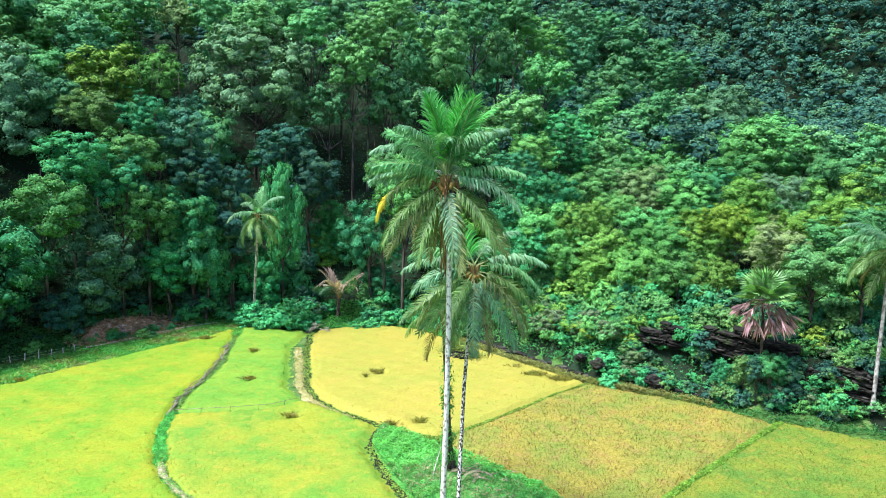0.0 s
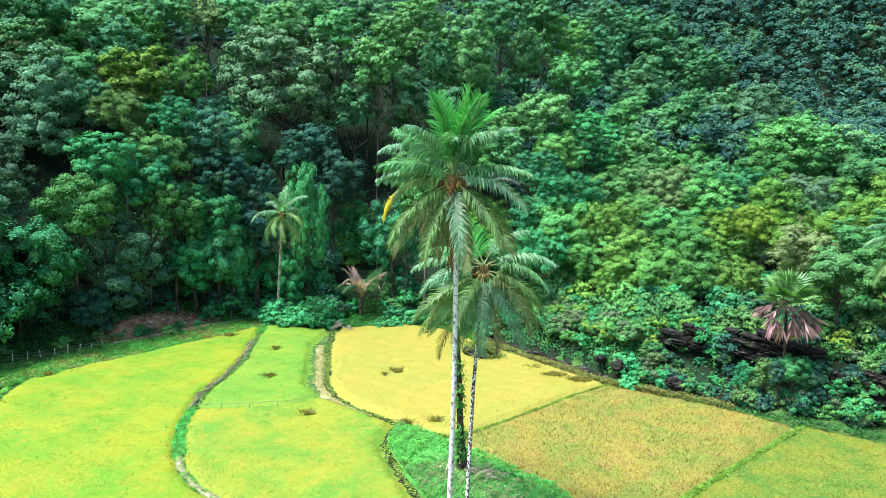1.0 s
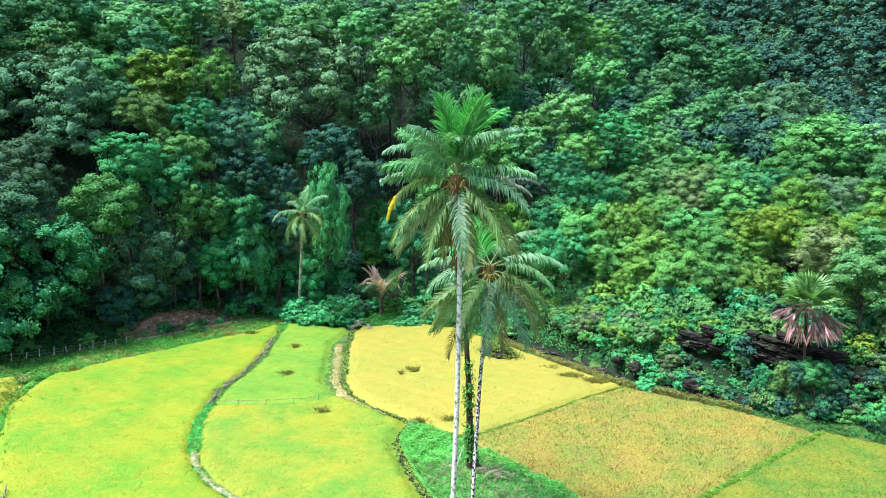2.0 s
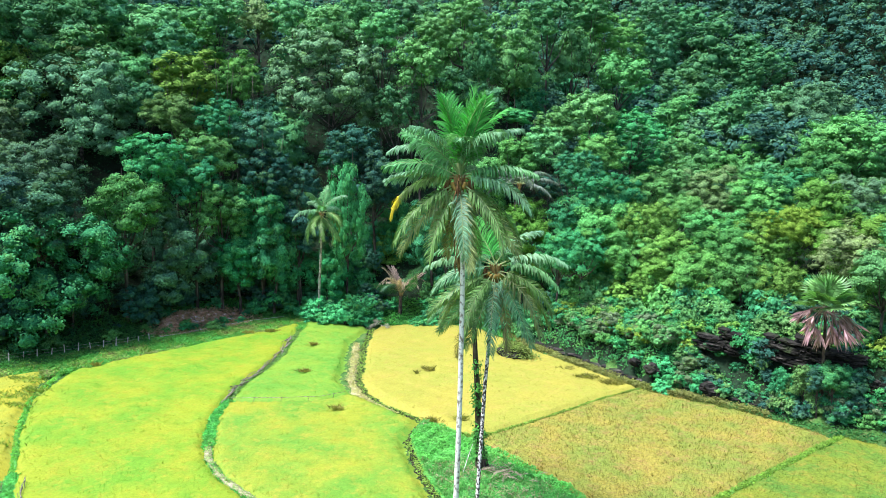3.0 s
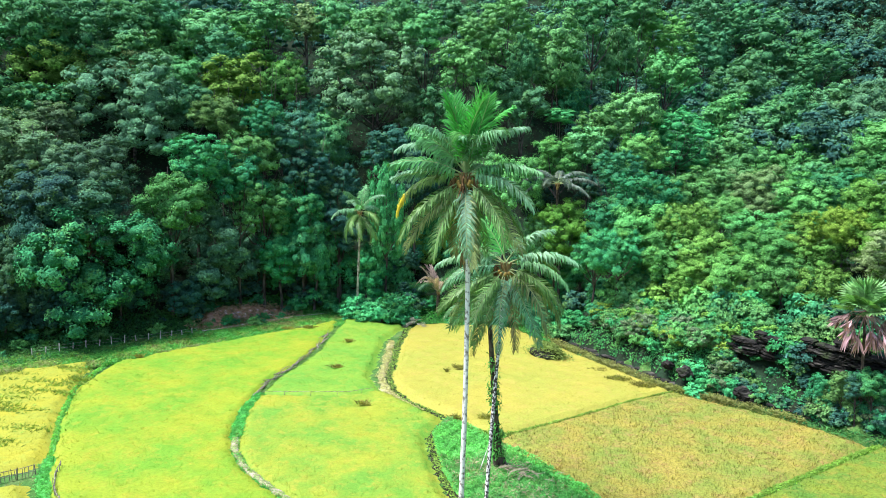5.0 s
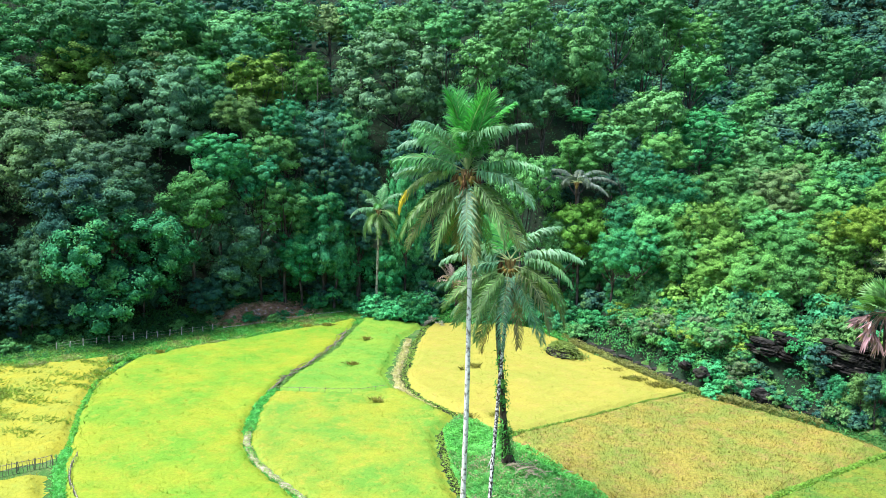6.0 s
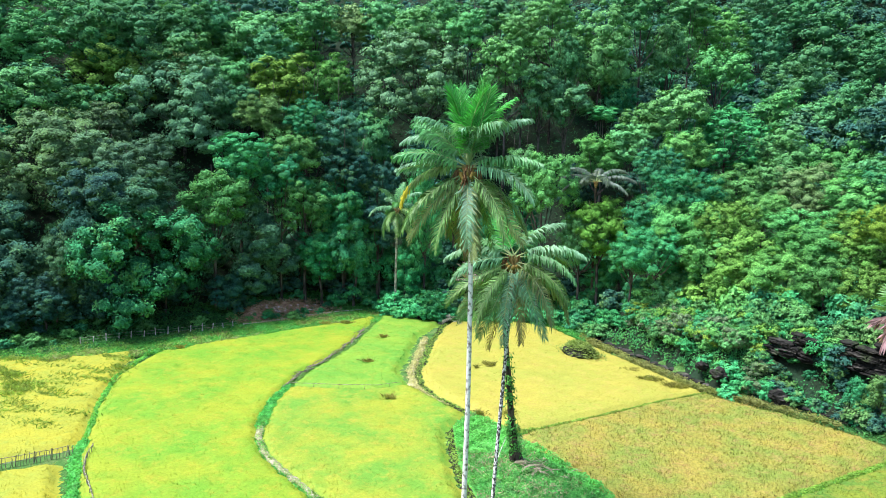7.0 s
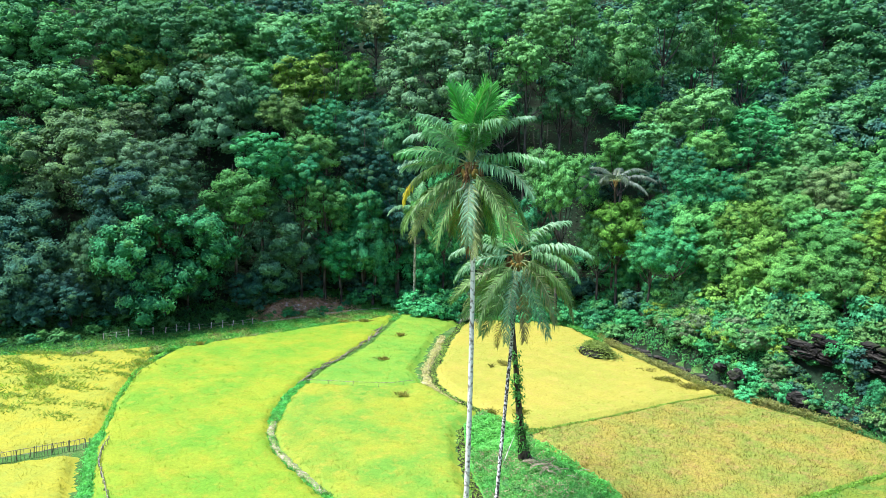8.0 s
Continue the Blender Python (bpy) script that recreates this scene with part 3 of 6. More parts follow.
def palm_trunk(path_pts, r0, r1, mat, seed, flare=1.7, taper=26):
    """A ringed, slightly wavering trunk."""
    rng = np.random.default_rng(seed)
    p = np.array(path_pts, dtype=float)
    t = np.linspace(0, 1, 70)
    k = np.linspace(0, 1, len(p))
    c = np.stack([np.interp(t, k, p[:, i]) for i in range(3)], -1)
    for i in range(2):
        c[:, i] = np.convolve(np.pad(c[:, i], 6, mode="edge"), np.ones(13) / 13, "valid")
    r = r0 + (r1 - r0) * t + r0 * (flare - 1) * np.exp(-t * taper)
    r *= 1 + 0.035 * np.sin(np.arange(70) * 2.4) + rng.uniform(-0.02, 0.02, 70)
    return Soup().tube(c, r, 12).mesh("trunk", mat, True)


def nut_mesh():
    bm = bmesh.new()
    bmesh.ops.create_icosphere(bm, subdivisions=2, radius=0.11)
    for v in bm.verts:
        v.co.z *= 1.25
        v.co *= 1 + 0.06 * math.sin(3 * math.atan2(v.co.y, v.co.x))
    me = bpy.data.meshes.new("coconut")
    bm.to_mesh(me)
    bm.free()
    me.materials.append(M_NUT)
    return me


NUT = nut_mesh()
GREENS = {"spear": (0.10, 0.38, 0.09), "high": (0.13, 0.34, 0.17), "mid": (0.14, 0.34, 0.14), "low": (0.16, 0.32, 0.085), "hang": (0.15, 0.28, 0.065)}


FROND_TONES = {
    "young": ((0.10, 0.46, 0.09), "upright bright green young frond"),
    "green": ((0.13, 0.37, 0.13), ""),
    "pale": ((0.17, 0.37, 0.19), ""),
    "dull": ((0.15, 0.30, 0.075), ""),
    "tan": ((0.25, 0.32, 0.10), "yellowish drooping frond"),
    "dry": ((0.30, 0.25, 0.10), "dry brown hanging frond"),
    "tipped": ((0.20, 0.34, 0.08), "hanging frond with a yellow tip"),
    "grey": ((0.10, 0.15, 0.11), ""),
}
# azimuth from +x, rise at the hub and droop along it in degrees, length in metres, hang of the leaflets, tone
TALL_FRONDS = [
    (180, 82, 24, 5.0, 0.3, "pale"), (150, 86, 16, 4.7, 0.12, "young"), (250, 88, 14, 4.8, 0.12, "young"), (20, 87, 16, 5.0, 0.12, "young"), (80, 84, 20, 4.9, 0.12, "young"), (340, 80, 30, 4.6, 0.2, "young"), (10, 72, 40, 4.6, 0.35, "young"),
    (200, 84, 26, 4.6, 0.2, "young"), (300, 84, 30, 4.5, 0.2, "young"), (120, 78, 36, 4.6, 0.3, "young"), (50, 76, 40, 4.7, 0.3, "young"),
    (268, 84, 120, 3.9, 0.5, "pale"), (148, 70, 66, 4.5, 0.6, "green"), (215, 68, 74, 4.4, 0.7, "pale"), (328, 66, 72, 4.4, 0.7, "pale"), (12, 62, 62, 4.7, 0.9, "pale"), (178, 50, 84, 4.9, 1.0, "pale"), (205, 30, 66, 4.6, 1.0, "green"), (186, 12, 34, 4.3, 0.7, "pale"), 
    (352, 22, 46, 4.6, 1.3, "green"), (338, 6, 70, 5.1, 1.1, "pale"), 
]
TALL_FRONDS += [
    (90, 55, 85, 4.6, 0.8, "green"), (120, 45, 80, 4.6, 0.9, "green"), (70, 25, 80, 4.6, 1.1, "dull"), (110, 5, 70, 4.6, 1.1, "dull"), (322, -22, 58, 5.0, 1.0, "dull"), (305, -42, 42, 5.1, 0.9, "tan"), (272, -50, 36, 4.4, 0.9, "pale"), (285, -62, 24, 4.4, 0.8, "tan"),
    (214, -22, 52, 4.9, 1.0, "dull"), (228, -40, 40, 5.0, 0.9, "tan"), (193, 4, 86, 5.0, 1.0, "tipped"), (240, -52, 32, 4.6, 0.8, "dull"), (256, -60, 26, 5.0, 0.7, "tan"), (20, -30, 50, 4.8, 1.0, "dull"), (60, -48, 36, 4.8, 0.9, "dull"), (130, -40, 42, 4.6, 0.9, "dull"), (95, -55, 30, 4.8, 0.8, "dry"), (160, -46, 38, 4.6, 0.9, "dry"),
]
LEANING_FRONDS = [
    (2, 28, 62, 4.8, 1.1, "pale"), (25, 52, 50, 4.2, 0.7, "pale"), (352, 12, 70, 4.6, 1.2, "green"), (335, -2, 76, 5.0, 1.2, "dull"), (318, -16, 62, 5.2, 1.0, "tan"), (298, -34, 48, 5.3, 0.9, "pale"), (276, -48, 36, 5.2, 0.8, "dull"), (262, -44, 40, 5.3, 0.8, "pale"), (240, -30, 50, 5.1, 0.9, "dull"),
    (222, -18, 60, 5.0, 1.0, "dull"), (200, 4, 70, 4.8, 1.1, "pale"), (182, 22, 64, 4.9, 1.1, "pale"), (168, 36, 70, 4.6, 0.9, "green"),
]
LEANING_FRONDS += [
    (120, 40, 80, 4.4, 0.9, "green"), (75, 44, 76, 4.4, 0.9, "green"), (45, 20, 76, 4.6, 1.0, "dull"), (100, 0, 76, 4.6, 1.0, "dull"), (140, -10, 70, 4.8, 1.0, "dull"), (60, -20, 60, 4.8, 1.0, "dull"), (20, -26, 54, 4.9, 0.9, "tan"), (160, -30, 50, 4.9, 0.9, "tan"), (310, -52, 30, 5.0, 0.8, "dry"), (250, -58, 26, 5.0, 0.8, "dull"), (90, 78, 30, 3.4, 0.3, "young"),
]


def coconut_palm(label, path_pts, r0, r1, mat, seed, counts, size=1.0, nuts=7, dead=2, turn=0.0, tint=1.0, flare=1.7, sheath=0.0, sprays=0, fronds=()):
    """trunk path from the base to the crown's hub, in metres; counts: fronds of each tier."""
    rng = np.random.default_rng(seed)
    base, hub = np.array(path_pts[0], dtype=float), np.array(path_pts[-1], dtype=float)
    root = thing("coconut_palm", pose(*base), label, "palm tree", "coconut palms")
    part("trunk", palm_trunk([np.array(p) - base for p in path_pts], r0, r1, mat, seed, flare, 9 if flare > 2 else 26), root)
    h = hub - base
    fibre = Soup()
    for i in range(16):
        a = i * 2.4
        d = np.array([math.cos(a), math.sin(a), 0])
        fibre.tube([h + d * 0.08 - [0, 0, 0.75], h + d * 0.22 - [0, 0, 0.25], h + d * 0.36 + [0, 0, 0.22]], [0.05, 0.075, 0.03], 5)
    part("leaf_base", fibre.mesh("leaf_base", M_HUSK), root, "brown fibrous leaf bases")
    if sheath:
        low = np.array([np.interp(sheath, [0, 1], [h[i], 0]) for i in range(3)])
        soup = Soup()
        for i in range(26):
            a = i * 2.399
            d = np.array([math.cos(a), math.sin(a), 0])
            up_ = rng.uniform(0.15, 0.9)
            b = low + (h - low) * up_
            soup.tube([b + d * (r1 * 1.05), b + d * (r1 + 0.10) - [0, 0, 0.5], b + d * (r1 + 0.06) - [0, 0, rng.uniform(0.9, 1.5)]], [0.07, 0.06, 0.015], 5)
        part("leaf_sheath", soup.mesh("leaf_sheath", M_HUSK), root, "orange-brown dry leaf sheaths below the crown")
    for tier in ("spear", "high", "mid", "low", "hang"):
        n = counts[tier]
        for i in range(n):
            az = turn + 360 * (i + 0.5 * (len(tier) % 2) + rng.uniform(-0.28, 0.28)) / max(n, 1) + {"spear": 0, "high": 20, "mid": 45, "low": 10, "hang": 30}[tier]
            me = FRONDS[tier][int(rng.integers(len(FRONDS[tier])))]
            k = size * rng.uniform(0.88, 1.08)
            g = np.array(GREENS[tier]) * rng.uniform(0.8, 1.2) * tint
            lab = ""
            if tier == "hang" and i < dead:
                g, lab = np.array([0.30, 0.23, 0.09]) * rng.uniform(0.8, 1.2), "dead brown hanging frond"
            lift = {"spear": 0.25, "high": 0.2, "mid": 0.1, "low": -0.05, "hang": -0.3}[tier]
            out = rng.uniform(-8, 22) if tier == "spear" else 0
            m = Matrix.Translation(h + [0, 0, lift]) @ pose(0, 0, 0, 0, out, az) @ pose(0, 0, 0, rng.normal(0, 30 if tier == "spear" else 14), rng.normal(0, 9), 0) @ Matrix.Diagonal((k, k, k, 1))
            frond_part(me, root, lab, g, m)
    for i, (az, rise, droop, length, hang, tone) in enumerate(fronds):
        rgb, lab = FROND_TONES[tone]
        shape = (seed * 50 + i, length * (0.93 if rise > -10 else 1.03), rise, droop, 1.12 if rise < 66 else 1.3, int(length * 15), hang, 0.07, 0.032, 0.65 if rise < 66 else 0.9, 0.045)
        pair = frond_mesh("frond", *shape, 0.16, 0.72 if tone == "tipped" else 0.995)
        m = Matrix.Translation(h + [0, 0, 0.2 if rise > 40 else 0.05 if rise > 0 else -0.2]) @ pose(0, 0, 0, 0, 0, az) @ pose(0, 0, 0, rng.normal(0, 16), 0, 0)
        ob = frond_part(pair, root, lab, np.array(rgb) * rng.uniform(0.85, 1.15), m)
        if tone == "tipped":
            part("frond_tip", frond_mesh("frond_tip", *shape, 0.68, 0.995)[0], ob, "bright yellow withering tip", (0.85, 0.70, 0.03))
    for i in range(sprays):
        a = math.radians(190 + 160 * i / max(sprays - 1, 1))
        d = np.array([math.cos(a), math.sin(a), 0])
        soup = Soup().tube([h + d * 0.2 + [0, 0, 0.1], h + d * 0.6 - [0, 0, 0.05], h + d * 0.85 - [0, 0, 0.5]], [0.05, 0.035, 0.02], 5)
        for k in range(14):
            e = d * rng.uniform(0.6, 1.0) + [rng.normal(0, 0.18), rng.normal(0, 0.18), -rng.uniform(0.6, 1.3)]
            soup.tube([h + d * rng.uniform(0.45, 0.75) - [0, 0, 0.1], h + e * 0.75, h + e], [0.03, 0.024, 0.012], 4)
        part("flower_spray", soup.mesh("flower_spray", M_SPRAY), root, "brown drooping flower spray")
    for i in range(nuts):
        a = rng.uniform(3.4, 6.0) if i % 3 else rng.uniform(0, 6.28)
        part("coconut", NUT, root, "", None, pose(h[0] + 0.45 * math.cos(a), h[1] + 0.45 * math.sin(a), h[2] - 0.25 - rng.uniform(0, 0.35), rng.uniform(-20, 20), rng.uniform(-20, 20)))
    return root


NONE = dict(spear=0, high=0, mid=0, low=0, hang=0)
coconut_palm("tall coconut palm with a slender white trunk and coconuts", [(0.15, 40.9, 0), (0.3, 40.8, 4), (0.42, 40.7, 10), (0.42, 40.65, 18), (0.12, 40.7, 22.9)], 0.17, 0.12, M_PALE_TRUNK, 101,
             NONE, 0.94, 14, sheath=0.24, sprays=3, fronds=TALL_FRONDS)
coconut_palm("leaning coconut palm with a thin spotted trunk", [(1.15, 43.8, 0), (1.25, 44.3, 2.5), (1.5, 45.6, 10), (1.75, 45.5, 14), (1.95, 45.4, 17.4)], 0.13, 0.10, M_SPOT_TRUNK, 102,
             NONE, 1.0, 9, sheath=0.1, sprays=1, fronds=LEANING_FRONDS)
vine_palm = coconut_palm("coconut palm with a dark trunk wrapped in climbing vines", [(0.9, 54.8, 0), (0.6, 53.9, 3), (0.45, 52.4, 8), (0.25, 51.8, 11), (0.15, 51.6, 13.2)], 0.26, 0.15, M_DARK_TRUNK, 103,
             dict(spear=1, high=2, mid=3, low=2, hang=1), 0.8, 5, 1, 70, 1.1, 2.9)
coconut_palm("small grey coconut palm at the forest edge", [(-27.2, 104.3, 0), (-26.9, 103.2, 4), (-25.7, 100.2, 11), (-25.1, 98.5, 16.2)], 0.2, 0.13, M_GREY_TRUNK, 104, NONE, nuts=0,
             fronds=[(95 + 137.5 * i, rise, 100 - 0.6 * abs(rise), 4.6, 1.0, tone) for i, (rise, tone) in enumerate([(80, "green"), (68, "pale"), (60, "pale"), (48, "pale"), (40, "green"), (32, "pale"), (22, "pale"), (12, "dull"), (4, "pale"), (-6, "dull"), (-14, "dull"), (-22, "pale"), (-30, "dull"), (-38, "dull"), (-45, "dull"), (-52, "tan"), (20, "green"), (-18, "dull")])])

small_palm = coconut_palm("young palm with pinkish dead fronds at the forest edge", [(-15.6, 107.4, 0.0), (-15.6, 107.3, 2.0), (-15.5, 107.2, 4.0)], 0.3, 0.24, M_DARK_TRUNK, 105,
             dict(spear=4, high=2, mid=0, low=0, hang=0), 1.1, 0, 0, 33, 0.55)
coconut_palm("coconut palm with a grey trunk beside the rocks", [(40.2, 67.6, 1.5), (40.4, 67.8, 6), (40.7, 68, 12), (40.9, 68, 16.6)], 0.2, 0.14, M_GREY_TRUNK, 106,
             dict(spear=2, high=5, mid=8, low=8, hang=4), 1.0, 0, 2, 5, 0.9)
coconut_palm("dark palm with greyish arching fronds deep in the forest", [(1.5, 108.5, 1), (1.5, 108.2, 10), (1.6, 106.5, 20.6)], 0.2, 0.16, M_DARK_TRUNK, 107,
             NONE, nuts=0, fronds=[(180, 28, 66, 6.0, 1.3, "grey"), (165, 50, 90, 5.6, 1.2, "grey"), (0, 26, 66, 6.2, 1.3, "grey"), (20, 48, 92, 5.6, 1.2, "grey"), (340, 6, 60, 5.6, 1.3, "grey"), (200, 8, 60, 5.6, 1.3, "grey"), (250, 40, 110, 4.6, 1.2, "grey"), (300, 36, 110, 4.8, 1.2, "grey"), (90, 50, 80, 5.0, 1.0, "grey"), (120, 20, 80, 5.0, 1.0, "grey"), (60, 20, 80, 5.0, 1.0, "grey")])


def dead_fronds(root, h, n, seed, size, rgb, label):
    rng = np.random.default_rng(seed)
    for i in range(n):
        m = Matrix.Translation(h) @ pose(0, 0, 0, rng.normal(0, 10), rng.normal(0, 8), 360 * i / n + rng.uniform(-15, 15)) @ Matrix.Diagonal((size, size, size, 1))
        up = i % 2 == 0
        if up:
            m = m @ pose(0, 0, 0, 0, rng.uniform(12, 34), 0) @ Matrix.Diagonal((0.85, 0.6, 0.85, 1))
        frond_part(FRONDS["spear" if up else "fold"][i % 3], root, label, np.array(rgb) * rng.uniform(0.7, 1.2), m)


dead_fronds(small_palm, (0.1, -0.1, 3.6), 14, 8, 1.2, (0.62, 0.44, 0.38), "pinkish brown dead frond")


def fan_leaf_mesh(name, seed, petiole, blade, fold=0.25, hang=0.0):
    """A fan leaf along +x: a stalk and a pleated disc split into narrow fingers."""
    rng = np.random.default_rng(seed)
    soup = Soup().tube([(0, 0, 0), (petiole * 0.5, 0, petiole * 0.06), (petiole, 0, 0)], [0.035, 0.025, 0.02], 4)
    n = 26
    a = np.radians(np.linspace(-135, 135, n))
    o = np.array([petiole, 0, 0.0])
    for i in range(n):
        ln = blade * (1 - 0.25 * abs(a[i]) / 2.4) * rng.uniform(0.85, 1.08)
        d = np.array([math.cos(a[i]), math.sin(a[i]), 0])
        s = np.array([-d[1], d[0], 0]) * 0.06 * blade
        z = fold * (1 if i % 2 else -1) * 0.08
        m = o + d * ln * 0.6 + [0, 0, z]
        e = o + d * ln + [0, 0, -0.12 * blade - hang * blade * rng.uniform(0.4, 1)]
        soup.put([o, m - s, m + s, e], [], [(0, 1, 2), (1, 3, 2)])
    return soup.mesh(name, M_PALM)


def dead_fan_mesh(name, seed):
    """A collapsed fan leaf: a stalk that leans out and down, and fingers that hang from its end."""
    rng = np.random.default_rng(seed)
    o = np.array([1.25, 0, -1.35])
    soup = Soup().tube([(0, 0, 0), (0.75, 0, -0.45), o], [0.04, 0.03, 0.02], 4)
    for i in range(18):
        a = rng.uniform(0, 6.28)
        d = unit(np.array([0.3 + 0.42 * math.cos(a), 0.5 * math.sin(a), -1.0]))
        sd = unit(np.cross(d, [math.sin(a), math.cos(a), 0.2])) * 0.07
        ln = rng.uniform(0.7, 1.35)
        soup.put([o, o + d * ln * 0.6 - sd, o + d * ln * 0.6 + sd, o + d * ln + [0, 0, -0.1]], [], [(0, 1, 2), (1, 3, 2)])
    return soup.mesh(name, M_PALM)


def fan_palm(label, base, height, seed):
    rng = np.random.default_rng(seed)
    root = thing("fan_palm", pose(*base), label, "palm tree")
    part("trunk", palm_trunk([(0, 0, -1), (-0.1, 0, height * 0.5), (-0.3, -0.2, height)], 0.15, 0.12, M_DARK_TRUNK, seed), root)
    green = [fan_leaf_mesh("fan_leaf", seed + i, 1.45, 1.8) for i in range(3)]
    dry = [dead_fan_mesh("dead_leaf", seed + 10 + i) for i in range(3)]
    h = Matrix.Translation((-0.3, -0.2, height))
    for i in range(26):
        up = rng.uniform(5, 85) if i else 88
        part("fan_leaf", green[i % 3], root, "", np.array((0.15, 0.33, 0.10)) * rng.uniform(0.7, 1.25), h @ pose(0, 0, 0, 0, 0, 137.5 * i) @ pose(0, 0, 0, rng.uniform(-35, 35), -up, 0))
    for i in range(40):
        k = rng.uniform(0.9, 1.3)
        part("dead_leaf", dry[i % 3], root, "pinkish grey dead fan leaf", np.array((0.50, 0.29, 0.30)) * rng.uniform(0.35, 1.4), h @ pose(0, 0, rng.uniform(-0.6, 0.1), 0, 0, 137.5 * i + 40) @ pose(0, 0, 0, rng.normal(0, 16), rng.uniform(-40, 26), 0) @ Matrix.Diagonal((k, k, k * rng.uniform(0.8, 1.35), 1)))
    return root


# ---- broadleaf trees ----
def ball():
    """A twenty-sided ball: vertices and faces."""
    g = (1 + 5 ** 0.5) / 2
    v = [(a, b * g, 0) for a in (-1, 1) for b in (-1, 1)] + [(0, a, b * g) for a in (-1, 1) for b in (-1, 1)] + [(b * g, 0, a) for a in (-1, 1) for b in (-1, 1)]
    v = np.array(v, dtype=float)
    near = np.linalg.norm(v[:, None] - v[None], axis=-1) < 2.1
    f = [(i, j, k) for i in range(12) for j in range(i) for k in range(j) if near[i, j] and near[j, k] and near[i, k]]
    f = [t if np.dot(np.cross(v[t[1]] - v[t[0]], v[t[2]] - v[t[0]]), v[t[0]]) > 0 else (t[0], t[2], t[1]) for t in f]
    return unit(v), np.array(f)


BALL_V, BALL_F = ball()


def masses(rng, centres, radii, flat=1.0, below=0.35):
    """A lumpy ball in each clump, all in one pair of arrays."""
    n = len(centres)
    b = BALL_V * np.where(BALL_V[:, 2:] < 0, [1.0, 1.0, below], 1.0)
    v = b[None] * rng.uniform(0.7, 1.2, (n, 12, 1)) * np.asarray(radii)[:, None, None] * [1, 1, flat] + np.asarray(centres)[:, None]
    return v.reshape(-1, 3), (BALL_F[None] + 12 * np.arange(n)[:, None, None]).reshape(-1, 3)


OCT_V = np.array([(1, 0, 0), (0, 1, 0), (-1, 0, 0), (0, -1, 0), (0, 0, 1), (0, 0, -0.6)], dtype=float)
OCT_F = np.array([(0, 1, 4), (1, 2, 4), (2, 3, 4), (3, 0, 4), (1, 0, 5), (2, 1, 5), (3, 2, 5), (0, 3, 5)])


def small_masses(rng, centres, radii, flat):
    """An eight-sided lump in each tuft."""
    n = len(centres)
    a = rng.uniform(0, 1.57, n)
    c, s = np.cos(a)[:, None], np.sin(a)[:, None]
    v = np.stack([OCT_V[None, :, 0] * c - OCT_V[None, :, 1] * s, OCT_V[None, :, 0] * s + OCT_V[None, :, 1] * c, np.repeat(OCT_V[None, :, 2], n, 0)], -1)
    v = v * rng.uniform(0.8, 1.2, (n, 6, 1)) * np.asarray(radii)[:, None, None] * [1, 1, flat] + np.asarray(centres)[:, None]
    return v.reshape(-1, 3), (OCT_F[None] + 6 * np.arange(n)[:, None, None]).reshape(-1, 3)


def leafy(name, v, q, mv, mq, mat=None):
    """One mesh of single leaves over masses of leaves."""
    me = mesh_of(name, np.concatenate([v, mv]), [np.concatenate([q, mq + len(v)])], [mat or M_LEAF, M_MASS])
    which = np.concatenate([np.zeros(len(q), dtype=np.int32), np.ones(len(mq), dtype=np.int32)])
    me.polygons.foreach_set("material_index", which)
    me.polygons.foreach_set("use_smooth", which.astype(bool))
    me.update()
    return me


